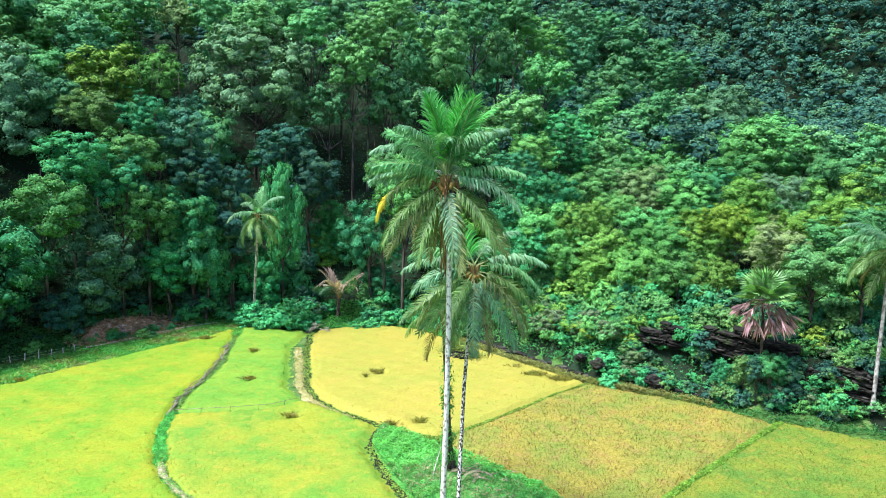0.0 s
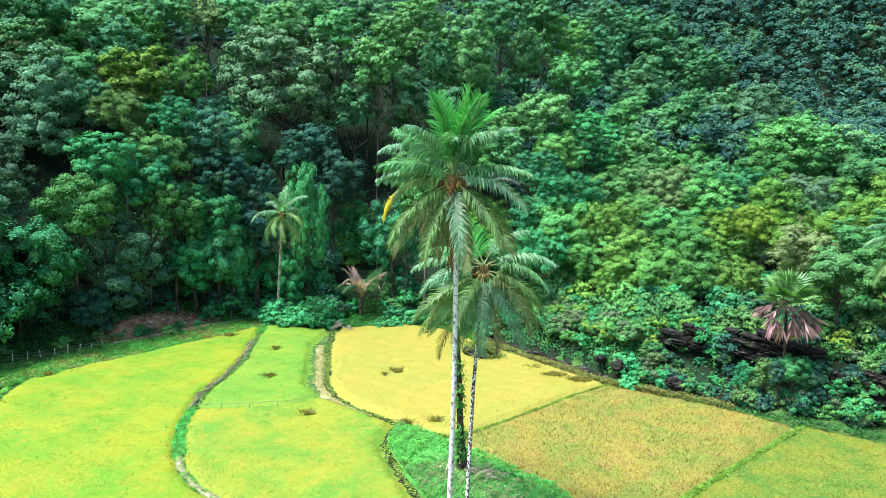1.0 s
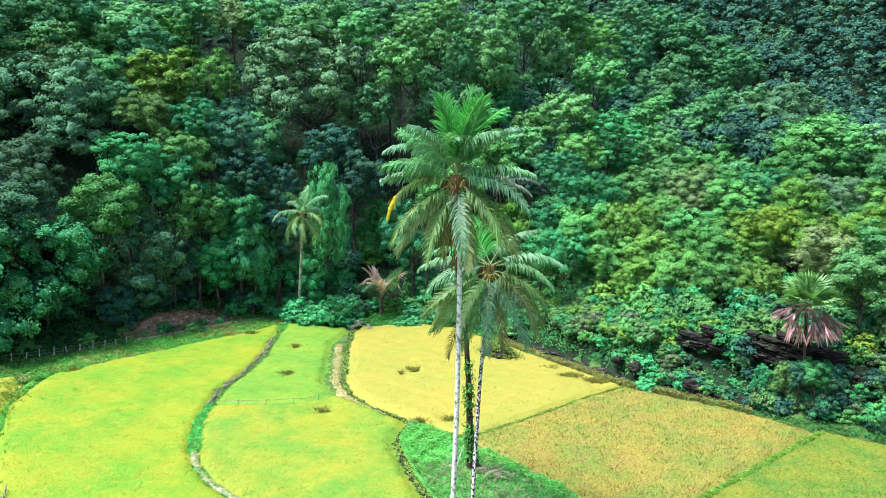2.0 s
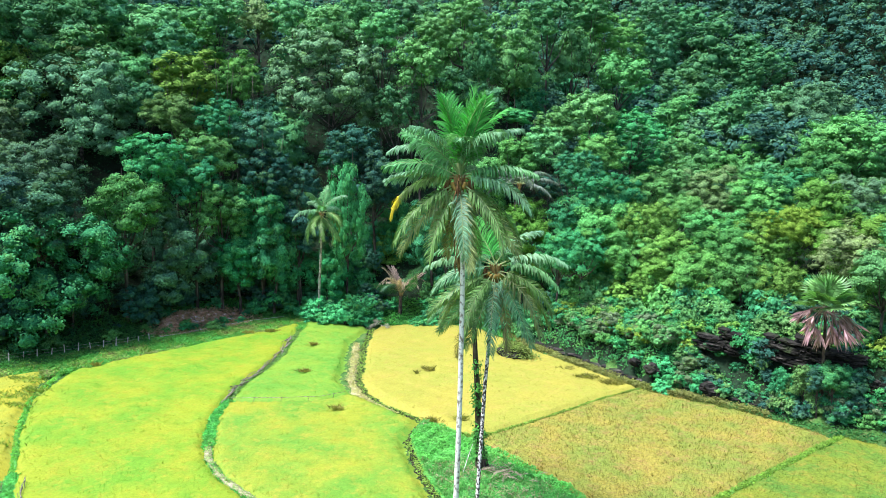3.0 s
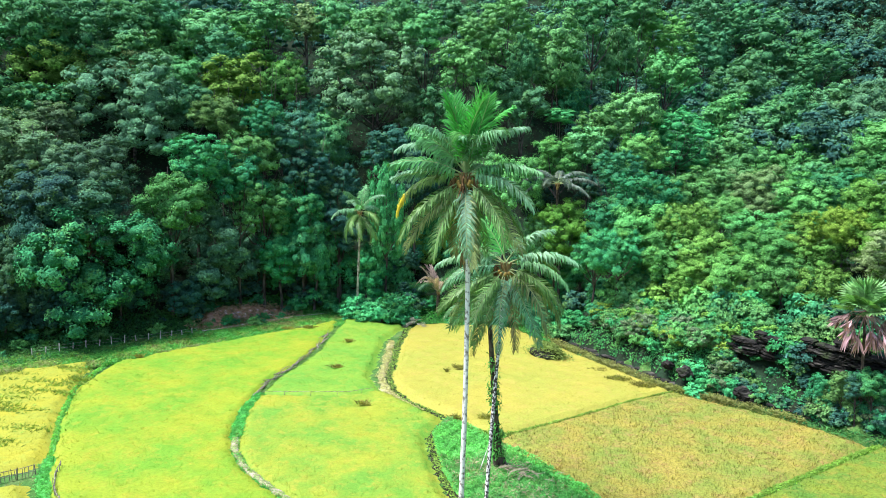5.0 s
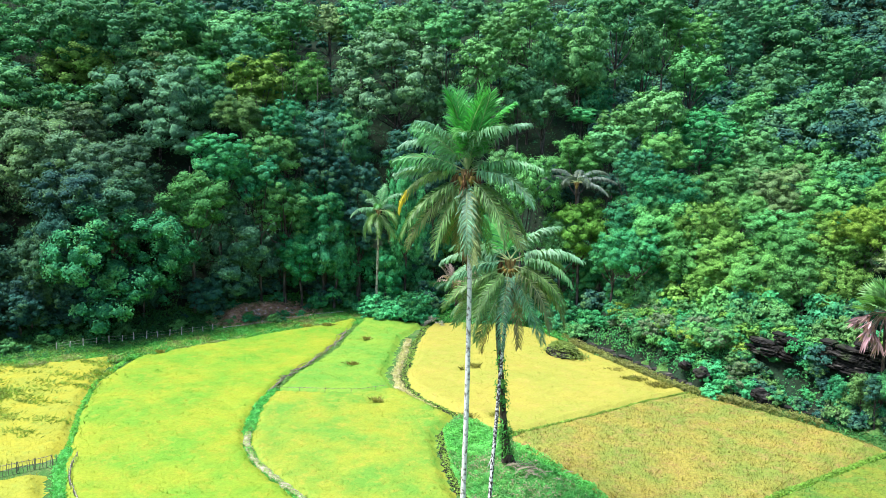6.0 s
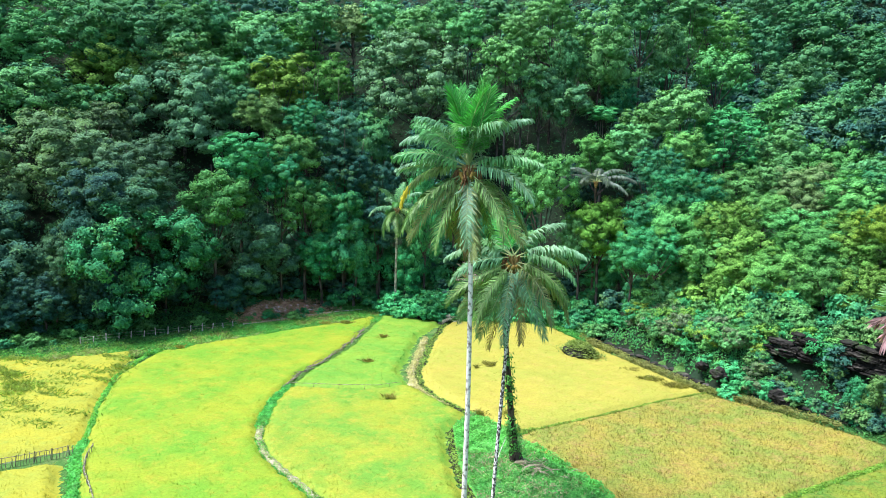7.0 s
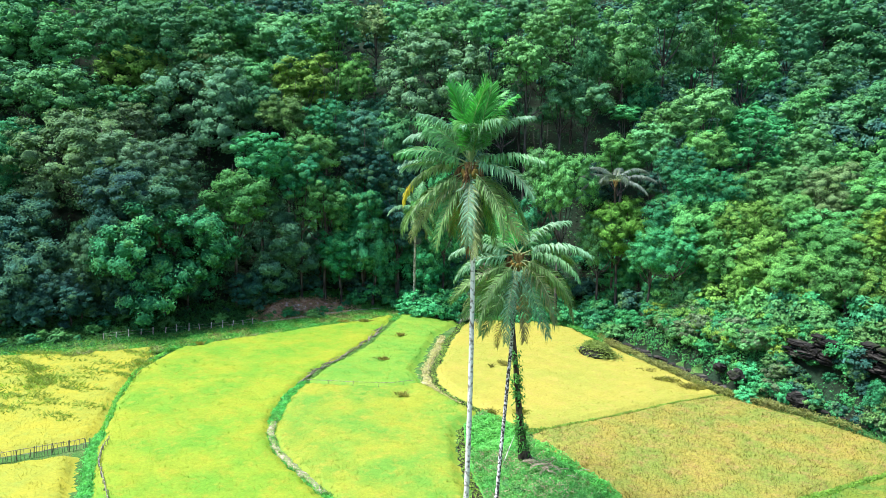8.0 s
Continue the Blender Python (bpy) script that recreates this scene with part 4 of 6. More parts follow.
def crown_mesh(seed, radius, depth, lobes, tufts, per_tuft, leaf, tuft=0.17, spread=0.62, low=1.75, flat=0.72, mat=None):
    """A crown of lobes that carry domed tufts of leaves, with gaps between them. The origin is the crown's middle."""
    rng = np.random.default_rng(seed)
    k = np.arange(lobes) + 0.5
    z = 1 - low * k / lobes
    a = np.pi * (1 + 5 ** 0.5) * k + rng.uniform(-0.5, 0.5, lobes)
    h = np.sqrt(np.maximum(1 - z ** 2, 0.02))
    lc = np.stack([np.cos(a) * h, np.sin(a) * h, z], -1) * rng.uniform(spread * 0.8, spread * 1.25, (lobes, 1))
    lr = rng.uniform(0.27, 0.43, lobes) * (9 / lobes) ** 0.3
    lc, lr = np.vstack([lc, [[0, 0, -0.05]]]), np.append(lr, 0.42)
    n = tufts * 22
    w = rng.choice(len(lr), n, p=lr ** 2 / (lr ** 2).sum())
    d = unit(rng.normal(size=(n, 3)) + [0, 0, 0.1])
    p = lc[w] + d * lr[w][:, None]
    inside = (np.linalg.norm(p[:, None] - lc[None], axis=-1) < lr[None] * 0.9).any(1)
    tc, tn = [], []
    for q, e in zip(p[~inside], d[~inside]):
        if q[2] > -0.95 and all(np.linalg.norm(q - o) > tuft * 1.18 for o in tc):
            tc.append(q)
            tn.append(e)
            if len(tc) == tufts:
                break
    tc, tn = np.array(tc), unit(np.array(tn) + [0, 0, 0.35])
    tr = tuft * rng.uniform(0.65, 1.35, len(tc))
    scale = np.array([radius, radius, depth])
    many = np.maximum(6, (per_tuft * (tr / tuft) ** 2).astype(int))
    w = np.repeat(np.arange(len(tc)), many)
    d = unit(rng.normal(size=(len(w), 3)) + 1.0 * tn[w])
    p = tc[w] + d * (tr[w] * rng.uniform(0.72, 1.18, len(w)))[:, None] * [1, 1, flat]
    nrm = unit(d * 0.5 + tn[w] * 0.25 + unit(p) * 0.6 + [0, 0, 0.2] + rng.normal(0, 0.28, (len(w), 3)))
    w = rng.choice(len(lr), len(p) // 4, p=lr ** 2 / (lr ** 2).sum())
    d = unit(rng.normal(size=(len(w), 3)))
    p = np.vstack([p, lc[w] + d * (lr[w] * rng.uniform(0.68, 0.98, len(w)))[:, None]])
    nrm = np.vstack([nrm, unit(d + [0, 0, 0.3] + rng.normal(0, 0.35, (len(w), 3)))])
    v, q = leaf_tris(rng, p * scale, nrm, leaf)
    mv, mq = small_masses(rng, (tc - tn * tuft * 0.15) * scale, tr * 0.88 * radius, flat)
    bv, bq = masses(rng, lc * scale, lr * 0.48 * radius, depth / radius, 0.9)
    return leafy("crown", v, q, np.concatenate([mv, bv]), np.concatenate([mq, bq + len(mv)]), mat), lc * scale


def trunk_mesh(seed, c, height, depth, r, limbs=7):
    """Trunk and limbs; the origin is at the base, the crown's middle at the given height."""
    rng = np.random.default_rng(seed)
    soup = Soup()
    fork = height - depth * 0.75
    soup.tube([(0, 0, -2.5), (rng.normal(0, 0.1), rng.normal(0, 0.1), fork * 0.4), (rng.normal(0, 0.25), rng.normal(0, 0.25), fork), (0, 0, height)], [r * 1.35, r, r * 0.75, r * 0.3], 7)
    for i in rng.permutation(len(c))[:limbs]:
        e = c[i] * 1.15 + [0, 0, height]
        b = np.array([0, 0, fork - rng.uniform(0, 0.8)])
        mid = b * 0.45 + e * 0.55 + [0, 0, -0.12 * depth]
        soup.tube([b, mid, e], [r * 0.5, r * 0.32, r * 0.1], 5)
    return soup.mesh("trunk", M_BARK, True)


class TreeKind:
    def __init__(self, seed, radius, depth, lobes, tufts, per_tuft, leaf, **more):
        self.crown, c = crown_mesh(seed, radius, depth, lobes, tufts, per_tuft, leaf, **more)
        self.radius, self.depth, self.middle = radius, depth, depth * 2
        self.trunk = trunk_mesh(seed + 1, c, self.middle, depth, 0.22)


NEAR = [
    TreeKind(200, 4.2, 4.2, 9, 66, 100, 0.22, tuft=0.18),
    TreeKind(210, 4.2, 4.0, 7, 56, 112, 0.24, tuft=0.20),
    TreeKind(220, 4.2, 4.4, 13, 84, 78, 0.21, tuft=0.155, spread=0.68),
    TreeKind(230, 4.2, 4.0, 16, 96, 66, 0.20, tuft=0.14, spread=0.74, flat=0.85),
    TreeKind(240, 4.2, 4.2, 8, 60, 96, 0.26, tuft=0.19, flat=0.6),
    TreeKind(250, 4.2, 4.4, 11, 74, 86, 0.22, tuft=0.165, flat=0.65, spread=0.68),
]
FAR = [
    TreeKind(300, 5.0, 5.0, 9, 56, 50, 0.38, tuft=0.19),
    TreeKind(310, 5.0, 4.8, 7, 50, 54, 0.38, tuft=0.20, flat=0.6),
    TreeKind(320, 5.0, 5.2, 13, 68, 42, 0.35, tuft=0.165, spread=0.68),
    TreeKind(330, 5.0, 5.0, 11, 60, 46, 0.36, tuft=0.175, flat=0.65, spread=0.68),
]
FAR_BIG = [TreeKind(340, 9.0, 9.0, 17, 120, 54, 0.40, tuft=0.125, spread=0.68), TreeKind(350, 9.0, 9.4, 22, 140, 46, 0.38, tuft=0.115, spread=0.74, flat=0.65)]
NEAR_BIG = [TreeKind(260, 7.5, 7.5, 16, 120, 88, 0.26, tuft=0.13, spread=0.7), TreeKind(270, 7.5, 7.2, 20, 135, 80, 0.25, tuft=0.12, spread=0.74, flat=0.65)]
OPEN = [TreeKind(400, 9.0, 8.0, 24, 170, 82, 0.32, tuft=0.105, spread=0.76, low=1.5, flat=0.65), TreeKind(405, 9.0, 8.6, 20, 160, 82, 0.32, tuft=0.11, spread=0.74, low=1.7, flat=0.7)]
WIDE = [TreeKind(420, 8.0, 6.5, 22, 160, 84, 0.28, tuft=0.11, spread=0.74, low=1.6)]
LARGE_LEAVED = [TreeKind(430, 8.0, 7.4, 15, 130, 100, 0.33, tuft=0.13, spread=0.74, low=1.9, flat=0.85)]
COLUMN = [NEAR[2], NEAR[4]]
TONES = {
    # dark is tinted blue to carry forest shade in its colour
    "dark": ((0.040, 0.120, 0.087), "dense foliage in a shade-tinted dark green"),
    "darkgrey": ((0.080, 0.176, 0.094), "dull dark grey-green foliage"),
    "deep": ((0.056, 0.262, 0.108), "deep green foliage in rounded clumps"),
    # soft and dusky: mid and deep greens paled in colour for distance haze
    "soft": ((0.134, 0.365, 0.129), "soft pale green foliage with haze in its tone"),
    "dusky": ((0.092, 0.270, 0.114), "dusky green foliage toned for haze"),
    "mid": ((0.097, 0.272, 0.085), "mid-green leafy crown"),
    "vivid": ((0.080, 0.420, 0.148), "brilliant emerald green leaves"),
    "brown": ((0.120, 0.180, 0.091), "dry brown twigs and few leaves"),
    "fresh": ((0.119, 0.345, 0.087), "fresh bright green foliage"),
    "emerald": ((0.058, 0.305, 0.099), "vivid emerald green leaves"),
    "lime": ((0.155, 0.333, 0.059), "yellow-green young leaves"),
    "olive": ((0.121, 0.265, 0.082), "olive green foliage"),
    "grey": ((0.122, 0.250, 0.125), "pale grey-green leaves on open branches"),
    "blue": ((0.056, 0.200, 0.112), "cool bluish green foliage"),
    "tan": ((0.200, 0.302, 0.111), "thin tan and green foliage"),
    "gold": ((0.225, 0.360, 0.051), "yellow leaves among the green"),
}
planted, tops = [], []


def plant(kind, x, y, radius, depth, top, tone, seed, name="broadleaf_tree"):
    """A tree on the ground at x, y with a crown of that radius and half-depth whose top is at the height top."""
    rng = np.random.default_rng(seed)
    rgb, words = TONES[tone]
    z = float(land(x, y))
    mid = max(top - z - depth * 0.95, depth * 0.3)
    root = thing(name, pose(x, y, z), "broadleaf tree with " + words + " on the hillside", "tree", "hillside trees")
    k = radius / kind.radius
    turn = pose(0, 0, 0, 0, 0, rng.uniform(0, 360))
    part("trunk", kind.trunk, root, "", None, turn @ Matrix.Diagonal((k, k, mid / kind.middle, 1)))
    tint = np.array(rgb) * rng.uniform(0.84, 1.18) * [rng.uniform(0.85, 1.15), 1, rng.uniform(0.88, 1.12)]
    part("crown", kind.crown, root, "", tint, pose(0, 0, mid) @ turn @ Matrix.Diagonal((k, k, depth / kind.depth, 1)))
    planted.append((x, y, radius))
    tops.append(top)
    return root


def grove(tone, kinds, rows):
    """Trees of one look: x, y, crown radius, half-depth, height of the top."""
    for x, y, r, deep_, top in rows:
        plant(kinds[len(planted) % len(kinds)], x, y, r, deep_, top, tone, 700 + 13 * len(planted))


grove("dusky", FAR, [(-83.1, 108.5, 6.4, 5.9, 50.0), (-70.2, 114.1, 5.7, 5.2, 44.6), (-72.2, 125.0, 5.6, 5.2, 52.3), (-61.0, 126.2, 5.2, 4.8, 46.8), (-30.3, 138.4, 5.0, 4.6, 54.4), (-19.9, 139.2, 4.9, 4.5, 53.8), (-7.4, 138.4, 3.4, 5.5, 46.5), (4.8, 155.3, 5.7, 5.2, 57.6), (10.5, 161.8, 5.5, 7.6, 53.2), (14.5, 172.4, 5.3, 4.9, 60.9), (34.2, 160.6, 6.1, 5.7, 45.1), (-78.2, 100.7, 4.9, 4.7, 34.7), (-59.2, 114.0, 4.4, 4.1, 36.0), (-38.7, 122.8, 4.4, 5.4, 31.7), (-20.4, 128.4, 4.1, 4.9, 37.0), (-11.0, 132.0, 5.0, 6.0, 39.9)])
grove("dusky", FAR, [(-6.5, 132.4, 4.6, 4.2, 37.7), (42.3, 151.4, 4.7, 5.4, 39.1), (53.4, 166.1, 4.7, 4.4, 40.9), (-92.6, 93.0, 6.3, 5.8, 38.0), (-83.1, 93.9, 6.2, 5.7, 37.4)])
grove("dusky", FAR_BIG, [(-79.0, 113.7, 8.5, 7.8, 50.5), (-75.3, 120.6, 6.6, 6.1, 52.5), (29.1, 192.7, 7.4, 6.8, 64.4), (30.2, 187.6, 7.4, 6.9, 57.0), (40.1, 206.2, 7.2, 6.6, 65.4), (48.6, 202.7, 13.6, 12.5, 61.3), (56.5, 192.5, 7.2, 6.6, 53.1), (-84.5, 106.8, 7.5, 6.9, 49.9), (-102.2, 102.1, 6.9, 6.4, 50.5)])
grove("fresh", FAR, [(-70.9, 126.0, 5.6, 5.1, 46.6), (-62.5, 140.2, 5.9, 5.4, 50.6), (49.8, 120.4, 5.4, 4.9, 31.5)])
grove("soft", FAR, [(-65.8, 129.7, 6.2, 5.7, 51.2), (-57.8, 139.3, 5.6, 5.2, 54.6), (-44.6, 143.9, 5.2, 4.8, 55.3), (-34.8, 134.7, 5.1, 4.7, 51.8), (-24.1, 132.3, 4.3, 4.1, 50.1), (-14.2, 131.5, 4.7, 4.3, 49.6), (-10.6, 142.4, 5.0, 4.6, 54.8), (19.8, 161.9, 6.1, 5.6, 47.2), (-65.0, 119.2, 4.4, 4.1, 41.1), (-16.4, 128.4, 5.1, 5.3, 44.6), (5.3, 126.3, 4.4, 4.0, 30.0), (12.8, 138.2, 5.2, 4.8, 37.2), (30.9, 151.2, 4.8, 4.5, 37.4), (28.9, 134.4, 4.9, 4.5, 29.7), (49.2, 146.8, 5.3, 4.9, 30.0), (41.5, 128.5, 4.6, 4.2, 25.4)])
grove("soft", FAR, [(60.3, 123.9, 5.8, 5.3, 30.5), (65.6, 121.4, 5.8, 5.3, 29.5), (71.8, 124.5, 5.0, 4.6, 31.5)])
grove("tan", FAR, [(-52.9, 146.6, 4.8, 4.8, 55.2), (-69.9, 113.9, 4.6, 4.2, 41.1)])
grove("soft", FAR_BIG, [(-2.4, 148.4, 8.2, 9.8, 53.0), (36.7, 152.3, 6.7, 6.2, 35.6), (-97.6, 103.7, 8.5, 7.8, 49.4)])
grove("fresh", FAR_BIG, [(19.8, 178.6, 8.1, 7.5, 58.5), (39.1, 139.5, 6.6, 6.1, 27.1), (52.7, 123.4, 7.2, 6.6, 32.8)])
grove("lime", FAR_BIG, [(-82.3, 109.6, 8.0, 7.3, 42.2)])
grove("grey", OPEN, [(-68.1, 110.2, 9.8, 9.6, 39.8), (-33.6, 133.7, 11.7, 10.8, 46.0), (59.1, 162.0, 10.1, 9.3, 40.7), (-73.9, 87.4, 10.0, 9.2, 28.6)])
grove("lime", FAR, [(-56.3, 122.0, 6.6, 6.0, 41.4)])
grove("olive", NEAR, [(-50.9, 107.9, 4.2, 3.9, 33.3)])
grove("fresh", COLUMN, [(-49.9, 129.7, 4.1, 5.1, 42.1)])
grove("deep", NEAR, [(-42.7, 105.9, 3.7, 3.4, 32.1), (9.6, 109.6, 3.6, 3.3, 25.9), (-43.6, 99.3, 3.8, 4.3, 24.2), (-35.9, 104.4, 4.2, 5.1, 20.1), (-34.1, 104.4, 4.2, 6.1, 14.8), (-16.3, 119.2, 3.7, 4.6, 9.9), (-11.3, 110.1, 4.6, 5.9, 17.8), (12.9, 104.6, 4.8, 4.5, 23.0), (9.4, 104.8, 3.9, 3.6, 19.7), (39.3, 110.2, 3.8, 3.5, 24.0), (-82.1, 80.4, 4.6, 5.5, 26.7)])
grove("brown", FAR, [(-72.4, 97.6, 4.3, 4.0, 31.5)])
grove("grey", NEAR, [(-64.8, 85.8, 4.3, 4.0, 26.4), (42.4, 97.1, 3.6, 3.3, 23.3)])
grove("darkgrey", NEAR_BIG, [(-57.5, 86.0, 5.7, 5.3, 25.5)])
grove("emerald", NEAR, [(-48.3, 95.9, 4.6, 4.2, 26.9), (-38.5, 101.9, 3.9, 4.2, 12.9), (-27.0, 107.6, 3.4, 4.3, 10.8), (-18.7, 118.6, 3.3, 4.6, 17.3), (10.1, 96.4, 4.1, 3.7, 15.8), (7.2, 97.5, 3.1, 3.4, 14.8)])
grove("mid", NEAR, [(-42.8, 103.4, 4.6, 4.2, 27.9), (45.8, 117.1, 4.8, 4.4, 26.5), (-49.1, 90.4, 4.6, 4.2, 21.2), (-40.9, 101.5, 4.5, 4.7, 20.4), (-0.4, 107.3, 3.7, 4.5, 16.4), (19.4, 107.9, 3.9, 3.6, 23.1), (27.0, 118.9, 4.0, 3.7, 24.4), (-9.2, 109.1, 3.3, 3.7, 25.6), (56.8, 109.4, 4.4, 4.1, 25.9), (48.7, 106.4, 4.5, 4.2, 22.5), (41.6, 95.3, 3.9, 3.6, 20.4), (41.7, 80.4, 3.3, 3.0, 18.3), (49.0, 83.8, 3.6, 3.3, 20.6), (41.8, 73.8, 3.3, 3.0, 17.1), (37.7, 75.6, 3.2, 2.9, 16.0), (54.5, 90.3, 4.3, 4.0, 25.3)])
grove("mid", NEAR, [(45.4, 74.4, 3.6, 3.3, 18.8)])
grove("blue", NEAR, [(-38.7, 108.9, 4.6, 4.8, 31.6)])
# several of these fill shaded hollows; the dark tone paints that shade
grove("dark", NEAR, [(-25.6, 117.0, 5.4, 5.0, 29.4), (-60.5, 79.6, 5.0, 4.6, 22.4), (-59.5, 78.4, 4.2, 5.8, 17.7), (-36.3, 105.9, 4.4, 4.1, 24.8), (-31.8, 108.0, 3.9, 4.3, 23.1), (-30.9, 106.3, 3.8, 4.2, 16.8), (-21.4, 115.5, 4.4, 5.3, 25.5), (-74.7, 76.3, 5.3, 5.2, 18.6), (-67.7, 73.2, 5.0, 5.0, 12.8), (-71.8, 70.2, 4.9, 5.7, 14.3)])
grove("vivid", FAR, [(0.2, 131.5, 3.0, 1.7, 33.1)])
grove("olive", FAR, [(7.2, 132.4, 4.5, 4.1, 33.6)])
grove("fresh", NEAR, [(0.3, 123.6, 4.6, 4.3, 28.2), (13.8, 120.7, 4.2, 3.8, 28.7), (14.1, 101.4, 4.7, 4.3, 19.2), (16.5, 96.5, 4.1, 3.8, 15.4), (23.4, 103.8, 3.6, 3.3, 20.2), (34.8, 108.8, 4.4, 4.0, 22.5), (26.8, 99.2, 4.3, 3.9, 18.5), (27.7, 93.2, 4.0, 3.7, 17.1), (23.5, 89.8, 3.6, 3.3, 14.2), (27.8, 87.5, 3.4, 3.1, 13.8), (-5.8, 106.1, 4.6, 5.4, 25.1), (50.5, 101.0, 4.1, 3.7, 21.9)])
grove("emerald", FAR_BIG, [(20.6, 138.7, 8.1, 7.4, 33.9)])
grove("darkgrey", NEAR, [(-56.0, 82.8, 5.5, 5.1, 21.4), (-59.8, 82.9, 4.9, 4.5, 22.1)])
grove("deep", LARGE_LEAVED, [(-54.7, 81.5, 8.6, 7.9, 16.6)])
grove("darkgrey", WIDE, [(-48.9, 97.3, 8.9, 8.2, 18.1)])
grove("emerald", COLUMN, [(-24.0, 108.1, 3.4, 8.9, 23.0)])
grove("deep", COLUMN, [(-22.7, 117.7, 3.3, 5.5, 11.6)])
grove("lime", NEAR, [(-19.8, 118.2, 3.1, 3.7, 11.6), (2.3, 107.0, 4.2, 3.9, 18.4), (20.5, 94.7, 3.9, 3.6, 15.8), (18.9, 97.9, 3.7, 3.4, 19.3), (31.2, 94.1, 3.4, 3.1, 17.9), (32.3, 90.7, 3.1, 2.9, 16.0), (38.7, 95.2, 3.9, 3.6, 22.9), (37.0, 91.0, 3.3, 3.1, 18.3), (19.3, 91.8, 3.5, 3.2, 12.5), (31.6, 85.9, 3.1, 2.9, 13.4), (54.1, 95.0, 4.2, 3.9, 24.0), (48.8, 90.7, 3.8, 3.5, 20.8), (42.1, 87.0, 3.6, 3.3, 19.3), (38.3, 83.9, 3.2, 2.9, 15.0)])
grove("tan", NEAR_BIG, [(30.5, 116.6, 5.7, 5.2, 23.4)])
grove("gold", NEAR, [(34.4, 90.3, 3.1, 2.9, 19.7)])
grove("tan", NEAR, [(39.5, 90.3, 3.5, 3.2, 17.7), (36.9, 82.5, 3.4, 3.1, 17.8)])
grove("darkgrey", LARGE_LEAVED, [(-61.8, 76.5, 3.7, 4.4, 13.2)])


def room(x, y, r):
    return all((x - a) ** 2 + (y - b) ** 2 > (0.52 * (r + min(c, 5.0))) ** 2 for a, b, c in planted)


def forest():
    """Lower trees that fill the stand between the tall ones, toned dark so the gaps look shaded."""
    rng = np.random.default_rng(5)
    count = 0
    tall_xy, tall_top = np.array([p[:2] for p in planted]), np.array(tops)
    for k in range(40000):
        y = rng.uniform(64, 190)
        x = rng.uniform(-1.22, 0.72) * y
        d = float(inland(x, y))
        far = math.hypot(x, y)
        right = x > 6
        if d < (5.0 if x < -36 else 1.2 if not right else 8.5 if 18 < x < 41 else 4.0) or far > 200 or math.hypot(x + 41.5, y - 96.5) < 8.0 or (abs(x + 15.4) < 4.2 and y < 112) or (abs(x - 1) < 6 and 100 < y < 112) or math.hypot(x + 19, y - 112) < 4.5:
            continue
        r = rng.uniform(2.0, 3.4) if right and d < 45 else rng.uniform(3.0, 5.0)
        if not room(x, y, r):
            continue
        near = np.argsort(((tall_xy - [x, y]) ** 2).sum(1))[:4]
        ground = float(land(x, y))
        tall = float(np.clip(tall_top[near].min() - (4.2 if right else 4.5) - ground, 3.4 if right else 4.5, 13))
        deep_ = min(r * rng.uniform(0.95, 1.4), tall * 0.55)
        # mostly dark tones, which paint the shade of the gaps
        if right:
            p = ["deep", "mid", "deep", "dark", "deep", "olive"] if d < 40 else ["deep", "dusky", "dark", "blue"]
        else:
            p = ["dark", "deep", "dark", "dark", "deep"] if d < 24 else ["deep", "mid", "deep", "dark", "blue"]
        kind = (NEAR if far < 92 else FAR)[int(rng.integers(6 if far < 92 else 4))]
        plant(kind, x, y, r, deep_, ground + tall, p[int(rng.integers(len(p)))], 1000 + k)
        count += 1
        if count > 130:
            break


def bare(x, y):
    """Under 1 on the bare earth bank by the fence."""
    a = (x + 40.5) * 0.527 + (y - 95.5) * 0.85
    return np.hypot(a / 7.5, (inland(x, y) - 2.0) / 3.4) + 0.16 * wobble(x, y) + 0.08 * wobble(x * 3, y * 3)


forest()


def leaf_cover(name, label, category, pts, normals, leaf, rgb, seed):
    rng = np.random.default_rng(seed)
    v, q = leaf_tris(rng, pts, normals, leaf, 0.6)
    ob = new(name, mesh_of(name, v, [q], M_LEAF))
    tinted(ob, rgb)
    return tagged(ob, label, category, "", "stuff")


